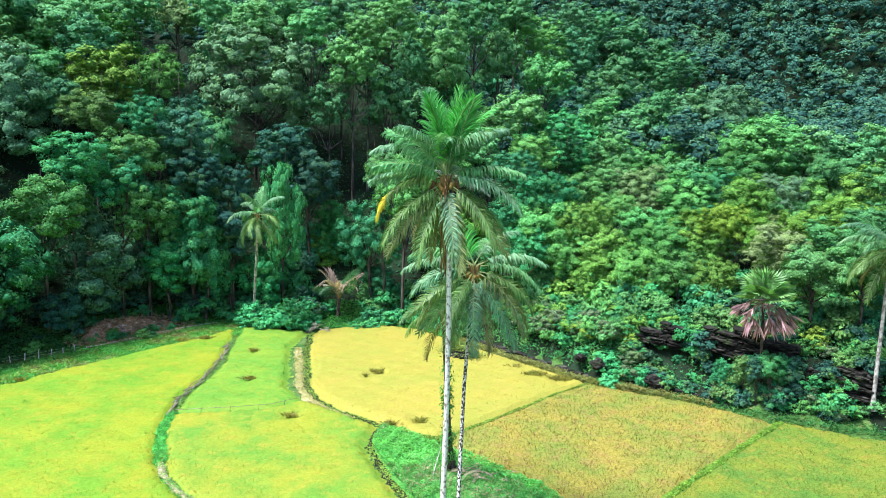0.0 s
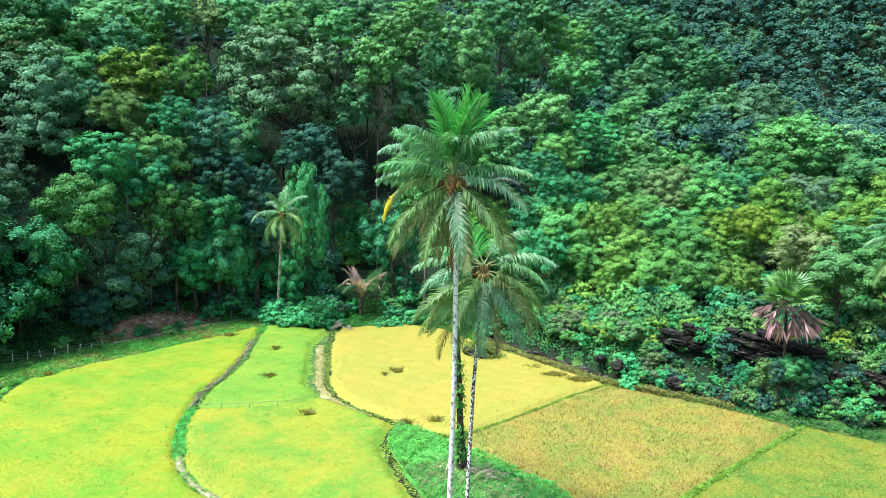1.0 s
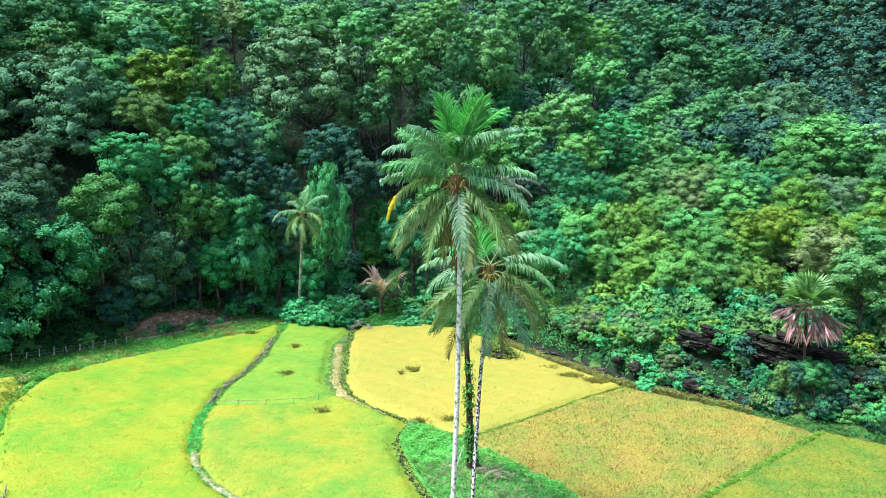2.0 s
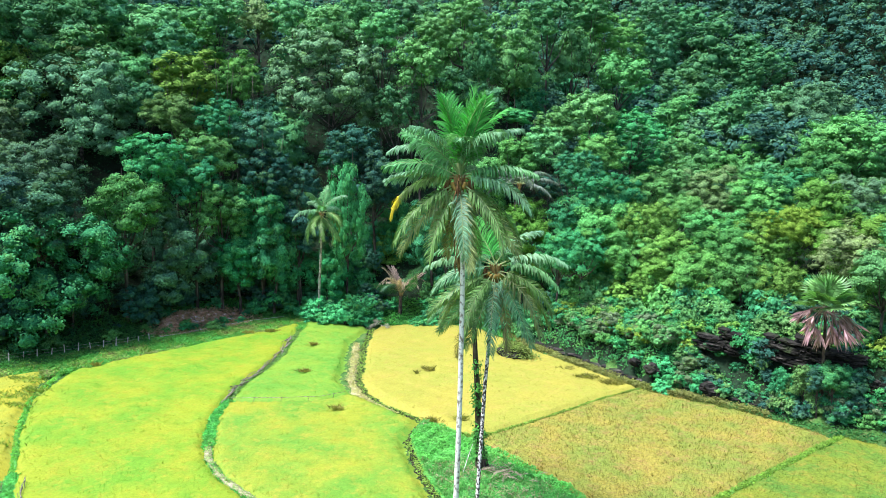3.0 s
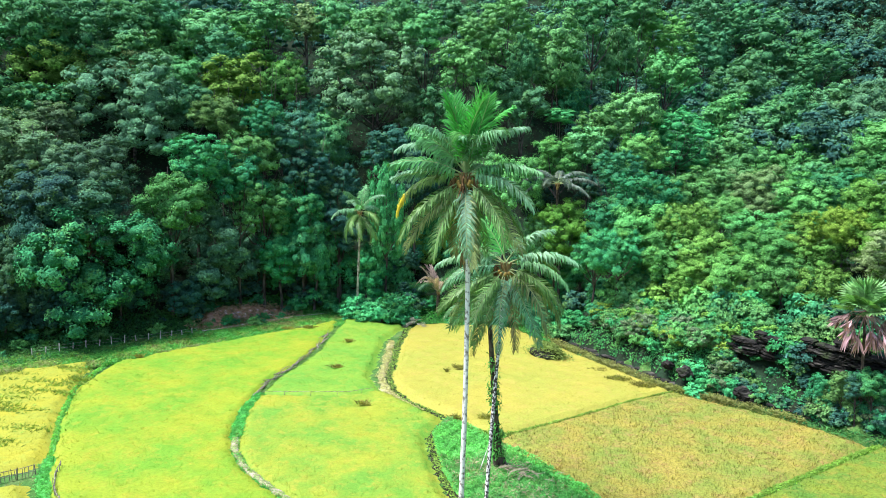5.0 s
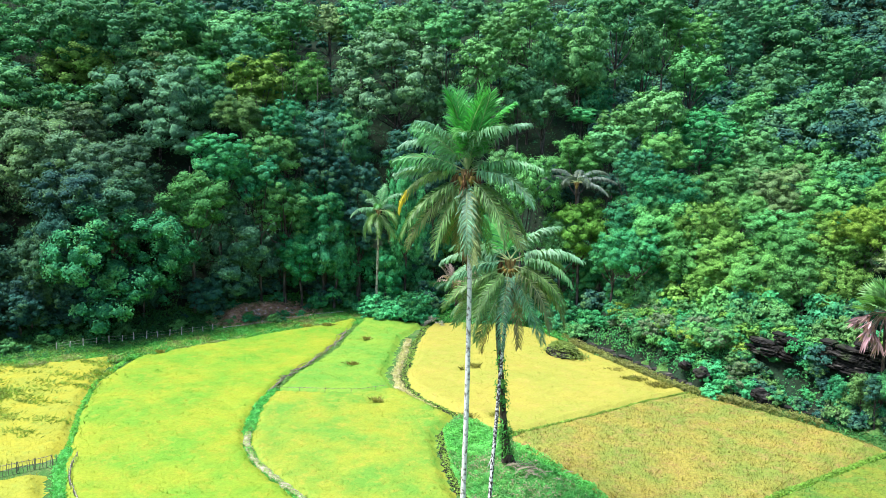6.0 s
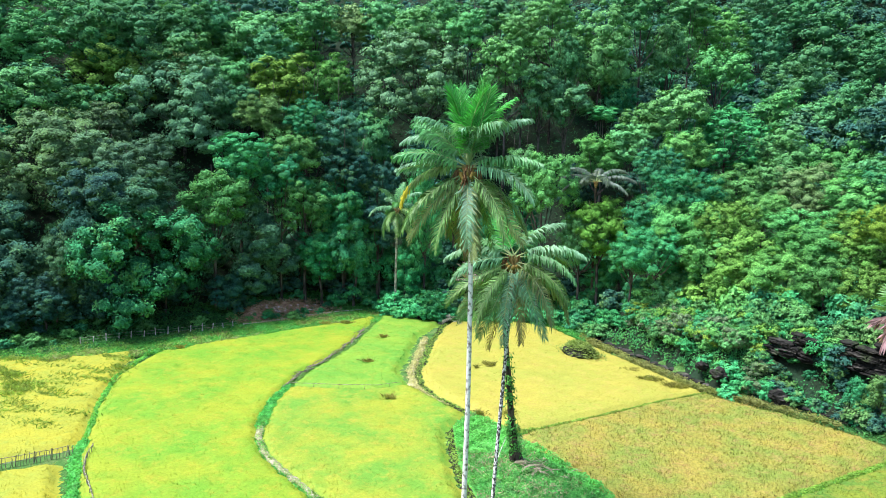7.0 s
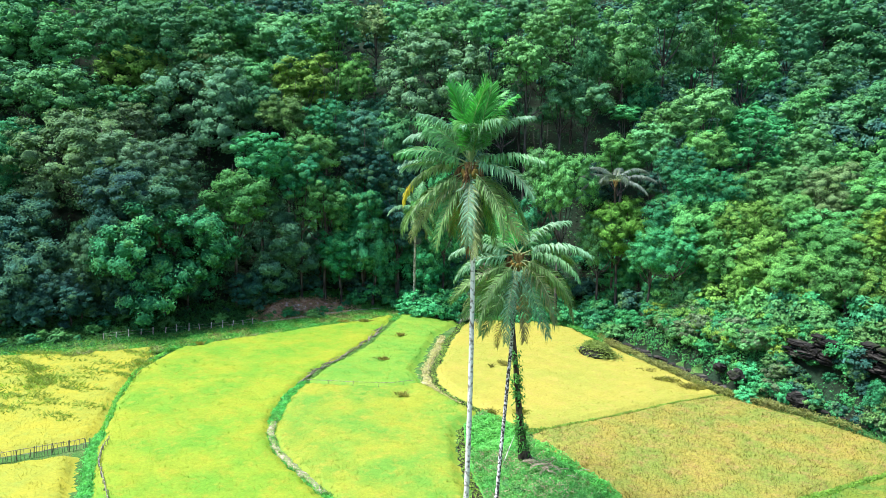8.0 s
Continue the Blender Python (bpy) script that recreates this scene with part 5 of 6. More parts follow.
def far_woods():
    """The woods of the far slopes, past counting, in three tones that carry the haze's blue."""
    rng = np.random.default_rng(9)
    got = np.array([p[:2] for p in planted])
    lots = {k: ([], [], [], []) for k in range(3)}
    ys = rng.uniform(90, 330, 60000)
    xs = rng.uniform(-1.25, 0.85, 60000) * ys
    fars = np.hypot(xs, ys)
    ok = (fars > 148) & (fars < 330) & (inland(xs, ys) > 20) & ((xs > -30) | (fars < 215))
    for x, y, far in zip(xs[ok], ys[ok], fars[ok]):
        if ((got - [x, y]) ** 2).sum(1).min() < (11.0 if x > 0 else 34):
            continue
        got = np.vstack([got, [x, y]])
        R = rng.uniform(2.6, 4.4)
        lumps = 15
        clump = unit(rng.normal(size=(lumps, 3)) + [0, -0.3, 0.55]) * rng.uniform(0.75, 1.0, (lumps, 1))
        n = 300 if x > 0 else 130
        which = rng.integers(lumps, size=n)
        cn = unit(clump + [0, 0, 0.3])
        d = unit(rng.normal(size=(n, 3)) + cn[which])
        o = np.array([x, y, float(land(x, y)) + rng.uniform(3.5, 8.5)])
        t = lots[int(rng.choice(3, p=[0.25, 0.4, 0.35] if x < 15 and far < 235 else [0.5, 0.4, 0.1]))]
        t[0].append(o + clump[which] * R + d * R * 0.34 * [1, 1, 0.8])
        t[1].append(unit(d * 0.4 + clump[which] * 0.8 + [0, 0, 0.2] + rng.normal(0, 0.2, (n, 3))))
        t[2].append(np.vstack([o + clump * R, [o]]))
        t[3].append(np.append(rng.uniform(0.15, 0.24, lumps), 0.42) * R)
    # the bluish shift of distant air is mixed into these leaf colours
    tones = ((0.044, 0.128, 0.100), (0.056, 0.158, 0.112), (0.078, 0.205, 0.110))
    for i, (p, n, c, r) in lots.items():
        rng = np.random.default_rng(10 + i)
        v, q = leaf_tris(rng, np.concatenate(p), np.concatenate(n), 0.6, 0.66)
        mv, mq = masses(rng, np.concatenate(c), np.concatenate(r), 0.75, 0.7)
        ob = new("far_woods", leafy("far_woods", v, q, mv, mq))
        tagged(tinted(ob, tones[i]), "woods on the far slopes, haze mixed into their bluish green", "forest", "", "stuff")


LEDGES = [(23.2, 80.6, 4.7, 7, 0.7), (25.2, 79.4, 4.5, 8, 0.75), (29.2, 76.8, 4.6, 9, 0.8), (31.6, 75.4, 4.5, 9, 0.85), (34.0, 74.0, 4.3, 8, 0.8), (36.2, 71.4, 3.2, 7, 0.6), (39.7, 69.4, 2.4, 8, 0.85), (46.0, 67.2, 1.4, 9, 1.0)]


def hides(x, y):
    """True on the bare shelf in front of a rock ledge."""
    near = np.zeros(np.shape(x), dtype=bool)
    for e in LEDGES[:7]:
        out, along = (e[0] - x) * 0.3 + (e[1] - y) * 0.95, (e[0] - x) * 0.95 - (e[1] - y) * 0.3
        near |= (-0.6 < out) & (out < 1.9) & (abs(along) < 1.4)
    return near


def undergrowth():
    """Low growth between the trees."""
    rng = np.random.default_rng(19)
    n = 260000
    y = rng.uniform(60, 320, n) ** 0.8 * 100 ** 0.2
    x = rng.uniform(-1.22, 0.72, n) * y
    d = inland(x, y)
    lump = np.sin(x * 1.1 + 2 * np.sin(y * 0.7)) * np.cos(y * 0.9 + np.sin(x * 0.8))
    ok = (d > 1.0) & ~hides(x, y) & (rng.uniform(size=n) < 0.75 + 0.5 * lump) & ((bare(x, y) > 1) | (rng.uniform(size=n) < 0.1 + 0.5 * (lump > 0.35)))
    x, y, d, lump = x[ok], y[ok], d[ok], lump[ok]
    z = land(x, y) + (0.3 + 1.6 * np.clip(lump + 0.4, 0, 1.4)) * rng.uniform(0.3, 1.0, len(x)) * smooth01(0, 6, d)
    nr = unit(rng.normal(0, 0.5, (len(x), 3)) + [0, -0.3, 1])
    # leaf colour darkened as if by the canopy's shade
    leaf_cover("undergrowth", "tangled undergrowth below the forest trees, shade in its dark green", "undergrowth", np.stack([x, y, z], -1), nr, 0.42, (0.024, 0.105, 0.042), 20)


far_woods()
undergrowth()

# ---- layered rocks at the hill's foot ----
def slab_mesh(name, seed, length, deep, thick):
    """One block of a rock bed: broken corners, rough faces; x runs along the face, the face looks to -y."""
    rng = np.random.default_rng(seed)
    n = 20
    a = np.arange(n) * 2 * np.pi / n
    sx, sy = np.sign(np.cos(a)) * np.abs(np.cos(a)) ** 0.32, np.sign(np.sin(a)) * np.abs(np.sin(a)) ** 0.32
    out = np.stack([sx * length * 0.5 * rng.uniform(0.74, 1.1, n), sy * deep * 0.5 * rng.uniform(0.74, 1.12, n)], -1)
    rings = []
    for f, h in ((0.95, 0.0), (1.0, 0.15), (0.99, 0.5), (1.0, 0.82), (0.93, 1.0)):
        xy = out * f + rng.normal(0, 0.05, (n, 2))
        rings.append(np.column_stack([xy, thick * h + rng.normal(0, 0.05 * thick, n)]))
    v = np.concatenate(rings + [np.array([[0, 0, thick * 1.02]])])
    q = [(r * n + j, r * n + (j + 1) % n, (r + 1) * n + (j + 1) % n, (r + 1) * n + j) for r in range(4) for j in range(n)]
    t = [(4 * n + j, 4 * n + (j + 1) % n, 5 * n) for j in range(n)]
    return Soup().put(v, q, t).mesh(name, M_ROCK)


SLABS = [slab_mesh("rock_block", 500 + i, 1.6, 2.0, 0.5) for i in range(7)]


def face_turn(x):
    """The heading of the hill's foot at x, in degrees."""
    e = 2.0
    return math.degrees(math.atan2(float(np.interp(x + e, FOOT_X, FOOT_Y) - np.interp(x - e, FOOT_X, FOOT_Y)), 2 * e))


def outcrop(name, label, group, x, y, z, turn, layers, size, seed, wide=2, dip=-6.0):
    """Beds of broken rock, block by block, each a part."""
    rng = np.random.default_rng(seed)
    root = thing(name, pose(x, y, z, 0, dip, turn), label, "rock", group)
    h = -0.5
    for i in range(layers * 3 // 2):
        t = size * rng.uniform(0.22, 0.7)
        back = rng.uniform(-0.45, 0.35) + 0.05 * i
        for j in range(wide):
            k = size * rng.uniform(0.85, 1.15)
            m = pose((j - (wide - 1) / 2) * 1.45 * size + rng.uniform(-0.6, 0.6) * size, (back + rng.uniform(-0.3, 0.3)) * size, h + rng.uniform(-0.04, 0.04), rng.normal(0, 2), rng.normal(0, 2), rng.normal(0, 5)) @ Matrix.Diagonal((k, size, t, 1))
            part("rock_block", SLABS[int(rng.integers(7))], root, "", None, m)
        h += t * 0.56
    return root


for i, (x, y, z, n, k) in enumerate(LEDGES):
    outcrop("rock_ledge", "dark bedded rock face half hidden by shrubs", "cliff ledges", x - 0.3, y - 0.5, z + 0.4, face_turn(x) + (13 * i) % 17 - 8, n, k * 0.88, 900 + i, 3, 4.0 + (7 * i) % 9)
for i, (x, n, k) in enumerate([(1.4, 4, 0.7), (3.4, 4, 0.8), (5.4, 4, 0.8), (7.4, 5, 0.8), (9.4, 5, 0.8), (11.4, 5, 0.85), (13.4, 5, 0.85), (15.4, 5, 0.8), (17.4, 4, 0.8), (19.4, 4, 0.7), (21.6, 4, 0.8), (23.8, 4, 0.8), (26, 5, 0.8), (28.4, 4, 0.85), (30.8, 3, 0.7), (38.0, 3, 0.7), (41.5, 3, 0.8), (45, 3, 0.8), (49, 3, 0.8)]):
    y, a = float(np.interp(x, FOOT_X, FOOT_Y)), face_turn(x)
    outcrop("rock_band", "low dark rock along the paddy edge", "foot rocks", x - 0.35 * math.sin(radians(a)), y + 0.35 * math.cos(radians(a)), 0.1, a, max(2, n - 1), k * 0.85, 930 + i, 3, 4.0)


def stone_mesh(seed):
    bm = bmesh.new()
    bmesh.ops.create_icosphere(bm, subdivisions=3, radius=1.0)
    for v in bm.verts:
        c = v.co + Vector((seed * 3.1, 0, 0))
        v.co *= 1 + 0.45 * noise.noise(c * 1.1) + 0.3 * noise.noise(c * 2.6) + 0.12 * noise.noise(c * 6)
        v.co.z *= 0.8
    me = bpy.data.meshes.new("stone")
    bm.to_mesh(me)
    bm.free()
    me.materials.append(M_ROCK)
    return me


STONES = [stone_mesh(i) for i in range(3)]
for i, (x, y, z, r) in enumerate([(22.7, 76.9, 1.0, 0.9), (17.2, 80.2, 1.9, 0.8), (15.6, 82.2, 2.1, 0.6)]):
    st = new("stone", STONES[i % 3])
    st.matrix_world = pose(x, y, z, 20 * i, 10, 50 * i) @ Matrix.Diagonal((r * 1.2, r, r, 1))
    tagged(st, "rough grey stone lodged in the overgrown bank", "rock", "bank stones")


def boulder():
    bm = bmesh.new()
    bmesh.ops.create_icosphere(bm, subdivisions=4, radius=1.0)
    for v in bm.verts:
        c = v.co.copy()
        k = 1 + 0.16 * noise.noise(c * 1.6) + 0.10 * noise.noise(c * 4.0) + 0.04 * noise.noise(c * 9.0)
        v.co = Vector((c.x * 1.9 * k, c.y * 1.15 * k, max(c.z, -0.3) * 0.95 * k))
    me = bpy.data.meshes.new("stone")
    bm.to_mesh(me)
    bm.free()
    me.materials.append(M_ROCK)
    root = thing("boulder", pose(2.0, 88.4, 0.5, 0, 0, -38) @ Matrix.Scale(1.2, 4), "grass-topped boulder standing in the golden rice", "boulder")
    part("stone", me, root)
    rng = np.random.default_rng(4)
    n = 3200
    p = rng.normal(0, 1, (n, 2)) * [0.95, 0.55] + [0.1, 0.2]
    z = 0.85 * np.sqrt(np.clip(1 - (p[:, 0] / 1.9) ** 2 - (p[:, 1] / 1.15) ** 2, 0, 1))
    v, q = leaf_tris(rng, np.column_stack([p, z + rng.uniform(0, 0.5, n)]), unit(rng.normal(0, 0.5, (n, 3)) + [0, 0, 1]), 0.34, 0.3)
    part("grass_tuft", mesh_of("grass_tuft", v, [q], M_GRASS), root, "green grass on top of the boulder", (0.21, 0.28, 0.07))


boulder()

fan_palm("fan palm with pinkish dead leaves below its green crown", (31.4, 71.8, 3.6), 7.6, 600)

def creepers():
    """Creeping plants that hang over the rocks."""
    rng = np.random.default_rng(77)
    n = 44000
    x = rng.uniform(4, 52, n)
    off = rng.uniform(0.5, 6.5, n)
    y = np.interp(x, FOOT_X, FOOT_Y)
    slope = (np.interp(x + 2, FOOT_X, FOOT_Y) - np.interp(x - 2, FOOT_X, FOOT_Y)) / 4
    k = np.hypot(1, slope)
    px, py = x - off * slope / k, y + off / k
    ok = (wobble(px * 0.9, py * 0.9 + off) > -0.2) & ~hides(px, py) & ((x < 24) | (rng.uniform(size=n) < 0.4))
    px, py = px[ok], py[ok]
    p = np.column_stack([px, py, land(px, py) + rng.uniform(0, 1.5, len(px)) ** 1.3])
    nr = unit(rng.normal(0, 0.5, (len(px), 3)) + [-0.3, -0.5, 0.8])
    leaf_cover("creeper", "green creepers hanging over the rocks", "creeper", p, nr, 0.24, (0.050, 0.21, 0.06), 78)


creepers()

# ---- shrubs ----
SHRUBS = []
for i, (lf, n) in enumerate([(0.25, 540), (0.22, 570), (0.28, 500), (0.21, 580)]):
    me, c = crown_mesh(640 + i, 1.6, 1.3, 6, 20, n // 20, lf, tuft=0.29, low=1.4)
    me.name = "foliage"
    stems = Soup()
    for e in c[:6]:
        stems.tube([(0, 0, -1.0), e * 0.5 + [0, 0, 0.2], e], [0.05, 0.035, 0.012], 4)
    SHRUBS.append((me, stems.mesh("stem", M_BARK)))


thickets = {}


def baked(me, m):
    """A mesh's vertices, moved by m, its triangles and their material slots."""
    v, f, slot = np.empty(len(me.vertices) * 3), np.empty(len(me.loops), dtype=np.int32), np.empty(len(me.polygons), dtype=np.int32)
    me.vertices.foreach_get("co", v)
    me.loops.foreach_get("vertex_index", f)
    me.polygons.foreach_get("material_index", slot)
    k = np.array(m)
    return v.reshape(-1, 3) @ k[:3, :3].T + k[:3, 3], f.reshape(-1, 3), slot


def shrub(x, y, r, tone, seed, sink=0.25, squash=1.0, joined=False):
    """A shrub of its own, or one that is lost in a thicket."""
    rng = np.random.default_rng(seed)
    rgb, words = TONES[tone]
    k = r / 1.6
    if joined:
        m = pose(x, y, float(land(x, y)) + r * 0.75 - sink, 0, 0, rng.uniform(0, 360)) @ Matrix.Diagonal((k, k, k * squash, 1))
        thickets.setdefault(tone, []).append(baked(SHRUBS[int(rng.integers(len(SHRUBS)))][0], m))
        return
    root = thing("shrub", pose(x, y, float(land(x, y)) + r * 0.75 - sink, 0, 0, rng.uniform(0, 360)), "leafy shrub with " + words.replace(" crown", " leaves"), "shrub", "shrubs at the forest edge")
    fol, st = SHRUBS[int(rng.integers(len(SHRUBS)))]
    m = Matrix.Diagonal((k, k, k * squash, 1))
    part("stem", st, root, "", None, m)
    part("foliage", fol, root, "", np.array(rgb) * rng.uniform(0.85, 1.25), m)


rs = np.random.default_rng(33)
for i in range(275):
    x = rs.uniform(5, 52) if i < 220 else rs.uniform(-32, 5)
    y = float(np.interp(x, FOOT_X, FOOT_Y))
    a = radians(face_turn(x))
    off = abs(rs.normal(0, 3.6)) + 0.5 if i < 220 else rs.uniform(0.3, 4.5)
    tone = ["fresh", "emerald", "mid", "emerald", "deep", "olive", "brown", "gold" if i % 3 == 0 else "lime"][int(rs.integers(8))] if i < 220 else ["emerald", "mid", "emerald", "deep"][int(rs.integers(4))]
    if i < 220 and off < 1.9:
        off = 1.9 + off * 0.6
    # darker tones low on the bank, shade from overhanging trees included
    if x > 20 and off < 4.5:
        tone = ["deep", "mid", "deep", "emerald", "dark", "dark"][int(rs.integers(6))] if x < 33 else ["deep", "dark", "dark", "mid"][int(rs.integers(4))]
    x, y = x - off * math.sin(a), y + off * math.cos(a)
    if (abs(x + 15.5) < 3.6 and y < 108.5) or hides(x, y):
        continue
    shrub(x, y, rs.uniform(0.7, 1.7), tone, 2000 + i, joined=i >= 220)
rb = np.random.default_rng(97)
for i in range(40):
    x, y = rb.uniform(-47, -34), rb.uniform(89, 103)
    if 0.35 < bare(x, y) < 1.15:
        shrub(x, y, rb.uniform(0.35, 0.9), ["deep", "emerald", "fresh", "deep", "mid"][i % 5], 3500 + i, 0.0, joined=i % 2 == 0)
for i in range(34):
    x = rs.uniform(-78, -30)
    y = float(np.interp(x, FOOT_X, FOOT_Y))
    a = radians(face_turn(x))
    off = rs.uniform(1.5, 6)
    if bare(x - off * math.sin(a), y + off * math.cos(a)) < 1:
        continue
    shrub(x - off * math.sin(a), y + off * math.cos(a), rs.uniform(0.5, 1.2), ["deep", "mid", "dark", "fresh"][int(rs.integers(4))], 2300 + i)
# all in the dark tone, standing in for shade at the trees' feet
for i in range(28):
    x = rs.uniform(-74, -38)
    y, a, off = float(np.interp(x, FOOT_X, FOOT_Y)), radians(face_turn(x)), rs.uniform(4.5, 9.5)
    if bare(x - off * math.sin(a), y + off * math.cos(a)) > 1.05:
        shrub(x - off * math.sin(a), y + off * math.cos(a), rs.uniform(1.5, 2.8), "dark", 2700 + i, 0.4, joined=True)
for i in range(52):
    x = rs.uniform(-37, 3)
    y, a, off = float(np.interp(x, FOOT_X, FOOT_Y)), radians(face_turn(x)), rs.uniform(1.8, 7.5)
    if abs(x + 15.5) > 4.2 and bare(x - off * math.sin(a), y + off * math.cos(a)) > 1.05:
        shrub(x - off * math.sin(a), y + off * math.cos(a), rs.uniform(1.6, 2.7), ["deep", "emerald", "dark", "mid", "deep"][i % 5], 2900 + i, 0.4, joined=True)
shrub(17.9, 78.2, 1.25, "vivid", 2400, 0.5, 0.7)
# foot shrubs in mostly dark tones that also paint the bank's shade
for i in range(34):
    x = rs.uniform(20, 33 if i % 2 else 50)
    y, a, off = float(np.interp(x, FOOT_X, FOOT_Y)), radians(face_turn(x)), rs.uniform(0.3, 1.8)
    shrub(x - off * math.sin(a), y + off * math.cos(a), rs.uniform(0.8, 1.4), ["deep", "dark", "dark", "olive", "brown"][int(rs.integers(5))], 2600 + i, 0.3, joined=True)
for i, (x, r) in enumerate([(-30, 1.5), (-28.6, 2.0), (-26.8, 1.8), (-24.8, 2.1), (-22.6, 2.4), (-20.4, 2.2), (-18.6, 1.4), (-10, 2.0), (-7.6, 1.7), (-5.4, 2.0), (-3.0, 1.8), (-0.6, 1.6)]):
    shrub(x, float(np.interp(x, FOOT_X, FOOT_Y)) - 1.3 + 1.2 * (i % 2), r, ["vivid", "emerald", "vivid", "deep"][i % 4], 2450 + i, 0.3)
for i, (x, y, r, up) in enumerate([(-27.2, 101.6, 1.4, 0), (-25.8, 101.0, 1.5, 0), (-24.2, 100.6, 1.6, 0.2), (-22.4, 100.6, 1.8, 0.5), (-20.6, 100.8, 1.7, 0.5), (-19.2, 101.2, 1.4, 0), (-23.4, 102.0, 1.9, 1.0), (-21.2, 102.2, 2.0, 1.6), (-20.0, 102.6, 1.8, 1.6), (-27.4, 102.9, 1.9, 0.9), (-11.8, 102.4, 1.3, 0), (-10.2, 102.8, 1.2, 0), (18.2, 81.2, 1.6, 0), (19.8, 79.6, 1.6, 0), (21.2, 78.6, 1.5, 0), (16.4, 83.0, 1.3, 0), (36.5, 69.6, 1.5, 0), (38, 68.8, 1.6, 0)]):
    shrub(x, y, r, ["vivid", "emerald", "vivid"][i % 3], 2520 + i, 0.4 - up)
for i in range(16):
    x = rs.uniform(8, 19)
    y, a, off = float(np.interp(x, FOOT_X, FOOT_Y)), radians(face_turn(x)), rs.uniform(2.2, 5.5)
    shrub(x - off * math.sin(a), y + off * math.cos(a), rs.uniform(0.9, 1.5), "brown", 2660 + i, 0.3)
# tones again kept dark here, shade of the bank mixed in
for i in range(64):
    x = rs.uniform(20, 38)
    y, a, off = float(np.interp(x, FOOT_X, FOOT_Y)), radians(face_turn(x)), rs.uniform(0.5, 4.0)
    x, y = x - off * math.sin(a), y + off * math.cos(a)
    if not hides(x, y):
        shrub(x, y, rs.uniform(0.7, 1.25), ["deep", "emerald", "dark", "dark", "olive", "deep", "dark"][i % 7], 3000 + i, 0.3)
for i in range(70):
    x = rs.uniform(19, 37)
    y, a, off = float(np.interp(x, FOOT_X, FOOT_Y)), radians(face_turn(x)), rs.uniform(0.3, 3.0)
    shrub(x - off * math.sin(a), y + off * math.cos(a), rs.uniform(0.45, 0.85), ["deep", "dark", "emerald", "dark", "vivid", "deep", "brown"][i % 7], 3200 + i, 0.2, joined=i % 3 > 0)
for i, (x, y, r) in enumerate([(35.2, 69.6, 1.1), (36.6, 69.2, 1.3), (37.8, 69.4, 1.2), (36.0, 70.6, 1.2), (38.8, 68.4, 1.1), (40.2, 68.0, 1.2), (43, 66.6, 1.4)]):
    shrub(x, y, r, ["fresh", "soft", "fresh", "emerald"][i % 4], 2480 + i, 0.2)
for i in range(150):
    x = rs.uniform(14, 46) if i < 110 else rs.uniform(2, 18)
    y, a, off = float(np.interp(x, FOOT_X, FOOT_Y)), radians(face_turn(x)), rs.uniform(6.2, 15.0) if i < 110 else rs.uniform(5.0, 13.0)
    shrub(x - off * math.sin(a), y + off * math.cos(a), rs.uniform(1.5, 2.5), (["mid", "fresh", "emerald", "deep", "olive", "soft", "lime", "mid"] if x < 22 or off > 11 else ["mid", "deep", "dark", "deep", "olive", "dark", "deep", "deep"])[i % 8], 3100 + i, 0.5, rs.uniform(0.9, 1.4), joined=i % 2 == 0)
for i, (x, y, r, top) in enumerate([(30.9, 71.3, 1.3, 5.6), (32.0, 71.0, 1.4, 6.0), (30.0, 72.4, 1.2, 5.2), (33.2, 71.6, 1.3, 5.8), (34.6, 71.4, 1.3, 5.4), (28.6, 74.0, 1.1, 4.6)]):
    plant(NEAR[i % 6], x, y, r, 1.5, top, ["dark", "deep", "olive", "deep"][i % 4], 3300 + i)
# low trees; the western ones all dark, canopy shade put into the tone
for i in range(50):
    x = rs.uniform(-82, -43) if i < 26 else rs.uniform(-37, -1)
    y, a, off = float(np.interp(x, FOOT_X, FOOT_Y)), radians(face_turn(x)), rs.uniform(4.5, 9.0)
    x, y = x - off * math.sin(a), y + off * math.cos(a)
    if bare(x, y) > 1.1 and not (abs(x + 15.5) < 4.5 or abs(x + 2) < 3.5):
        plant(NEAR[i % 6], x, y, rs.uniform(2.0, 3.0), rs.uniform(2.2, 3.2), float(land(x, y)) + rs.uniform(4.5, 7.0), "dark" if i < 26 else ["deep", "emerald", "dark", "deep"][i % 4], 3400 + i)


def thicket_objects():
    for tone, lots in thickets.items():
        start = np.cumsum([0] + [len(v) for v, f, s in lots[:-1]])
        me = mesh_of("thicket", np.concatenate([v for v, f, s in lots]), [np.concatenate([f + k for (v, f, s), k in zip(lots, start)])], [M_LEAF, M_MASS])
        slot = np.concatenate([s for v, f, s in lots])
        me.polygons.foreach_set("material_index", slot)
        me.polygons.foreach_set("use_smooth", slot.astype(bool))
        tagged(tinted(new("thicket", me), TONES[tone][0]), "thicket of low shrubs with " + TONES[tone][1].replace(" crown", " leaves"), "thicket", "", "stuff")


thicket_objects()

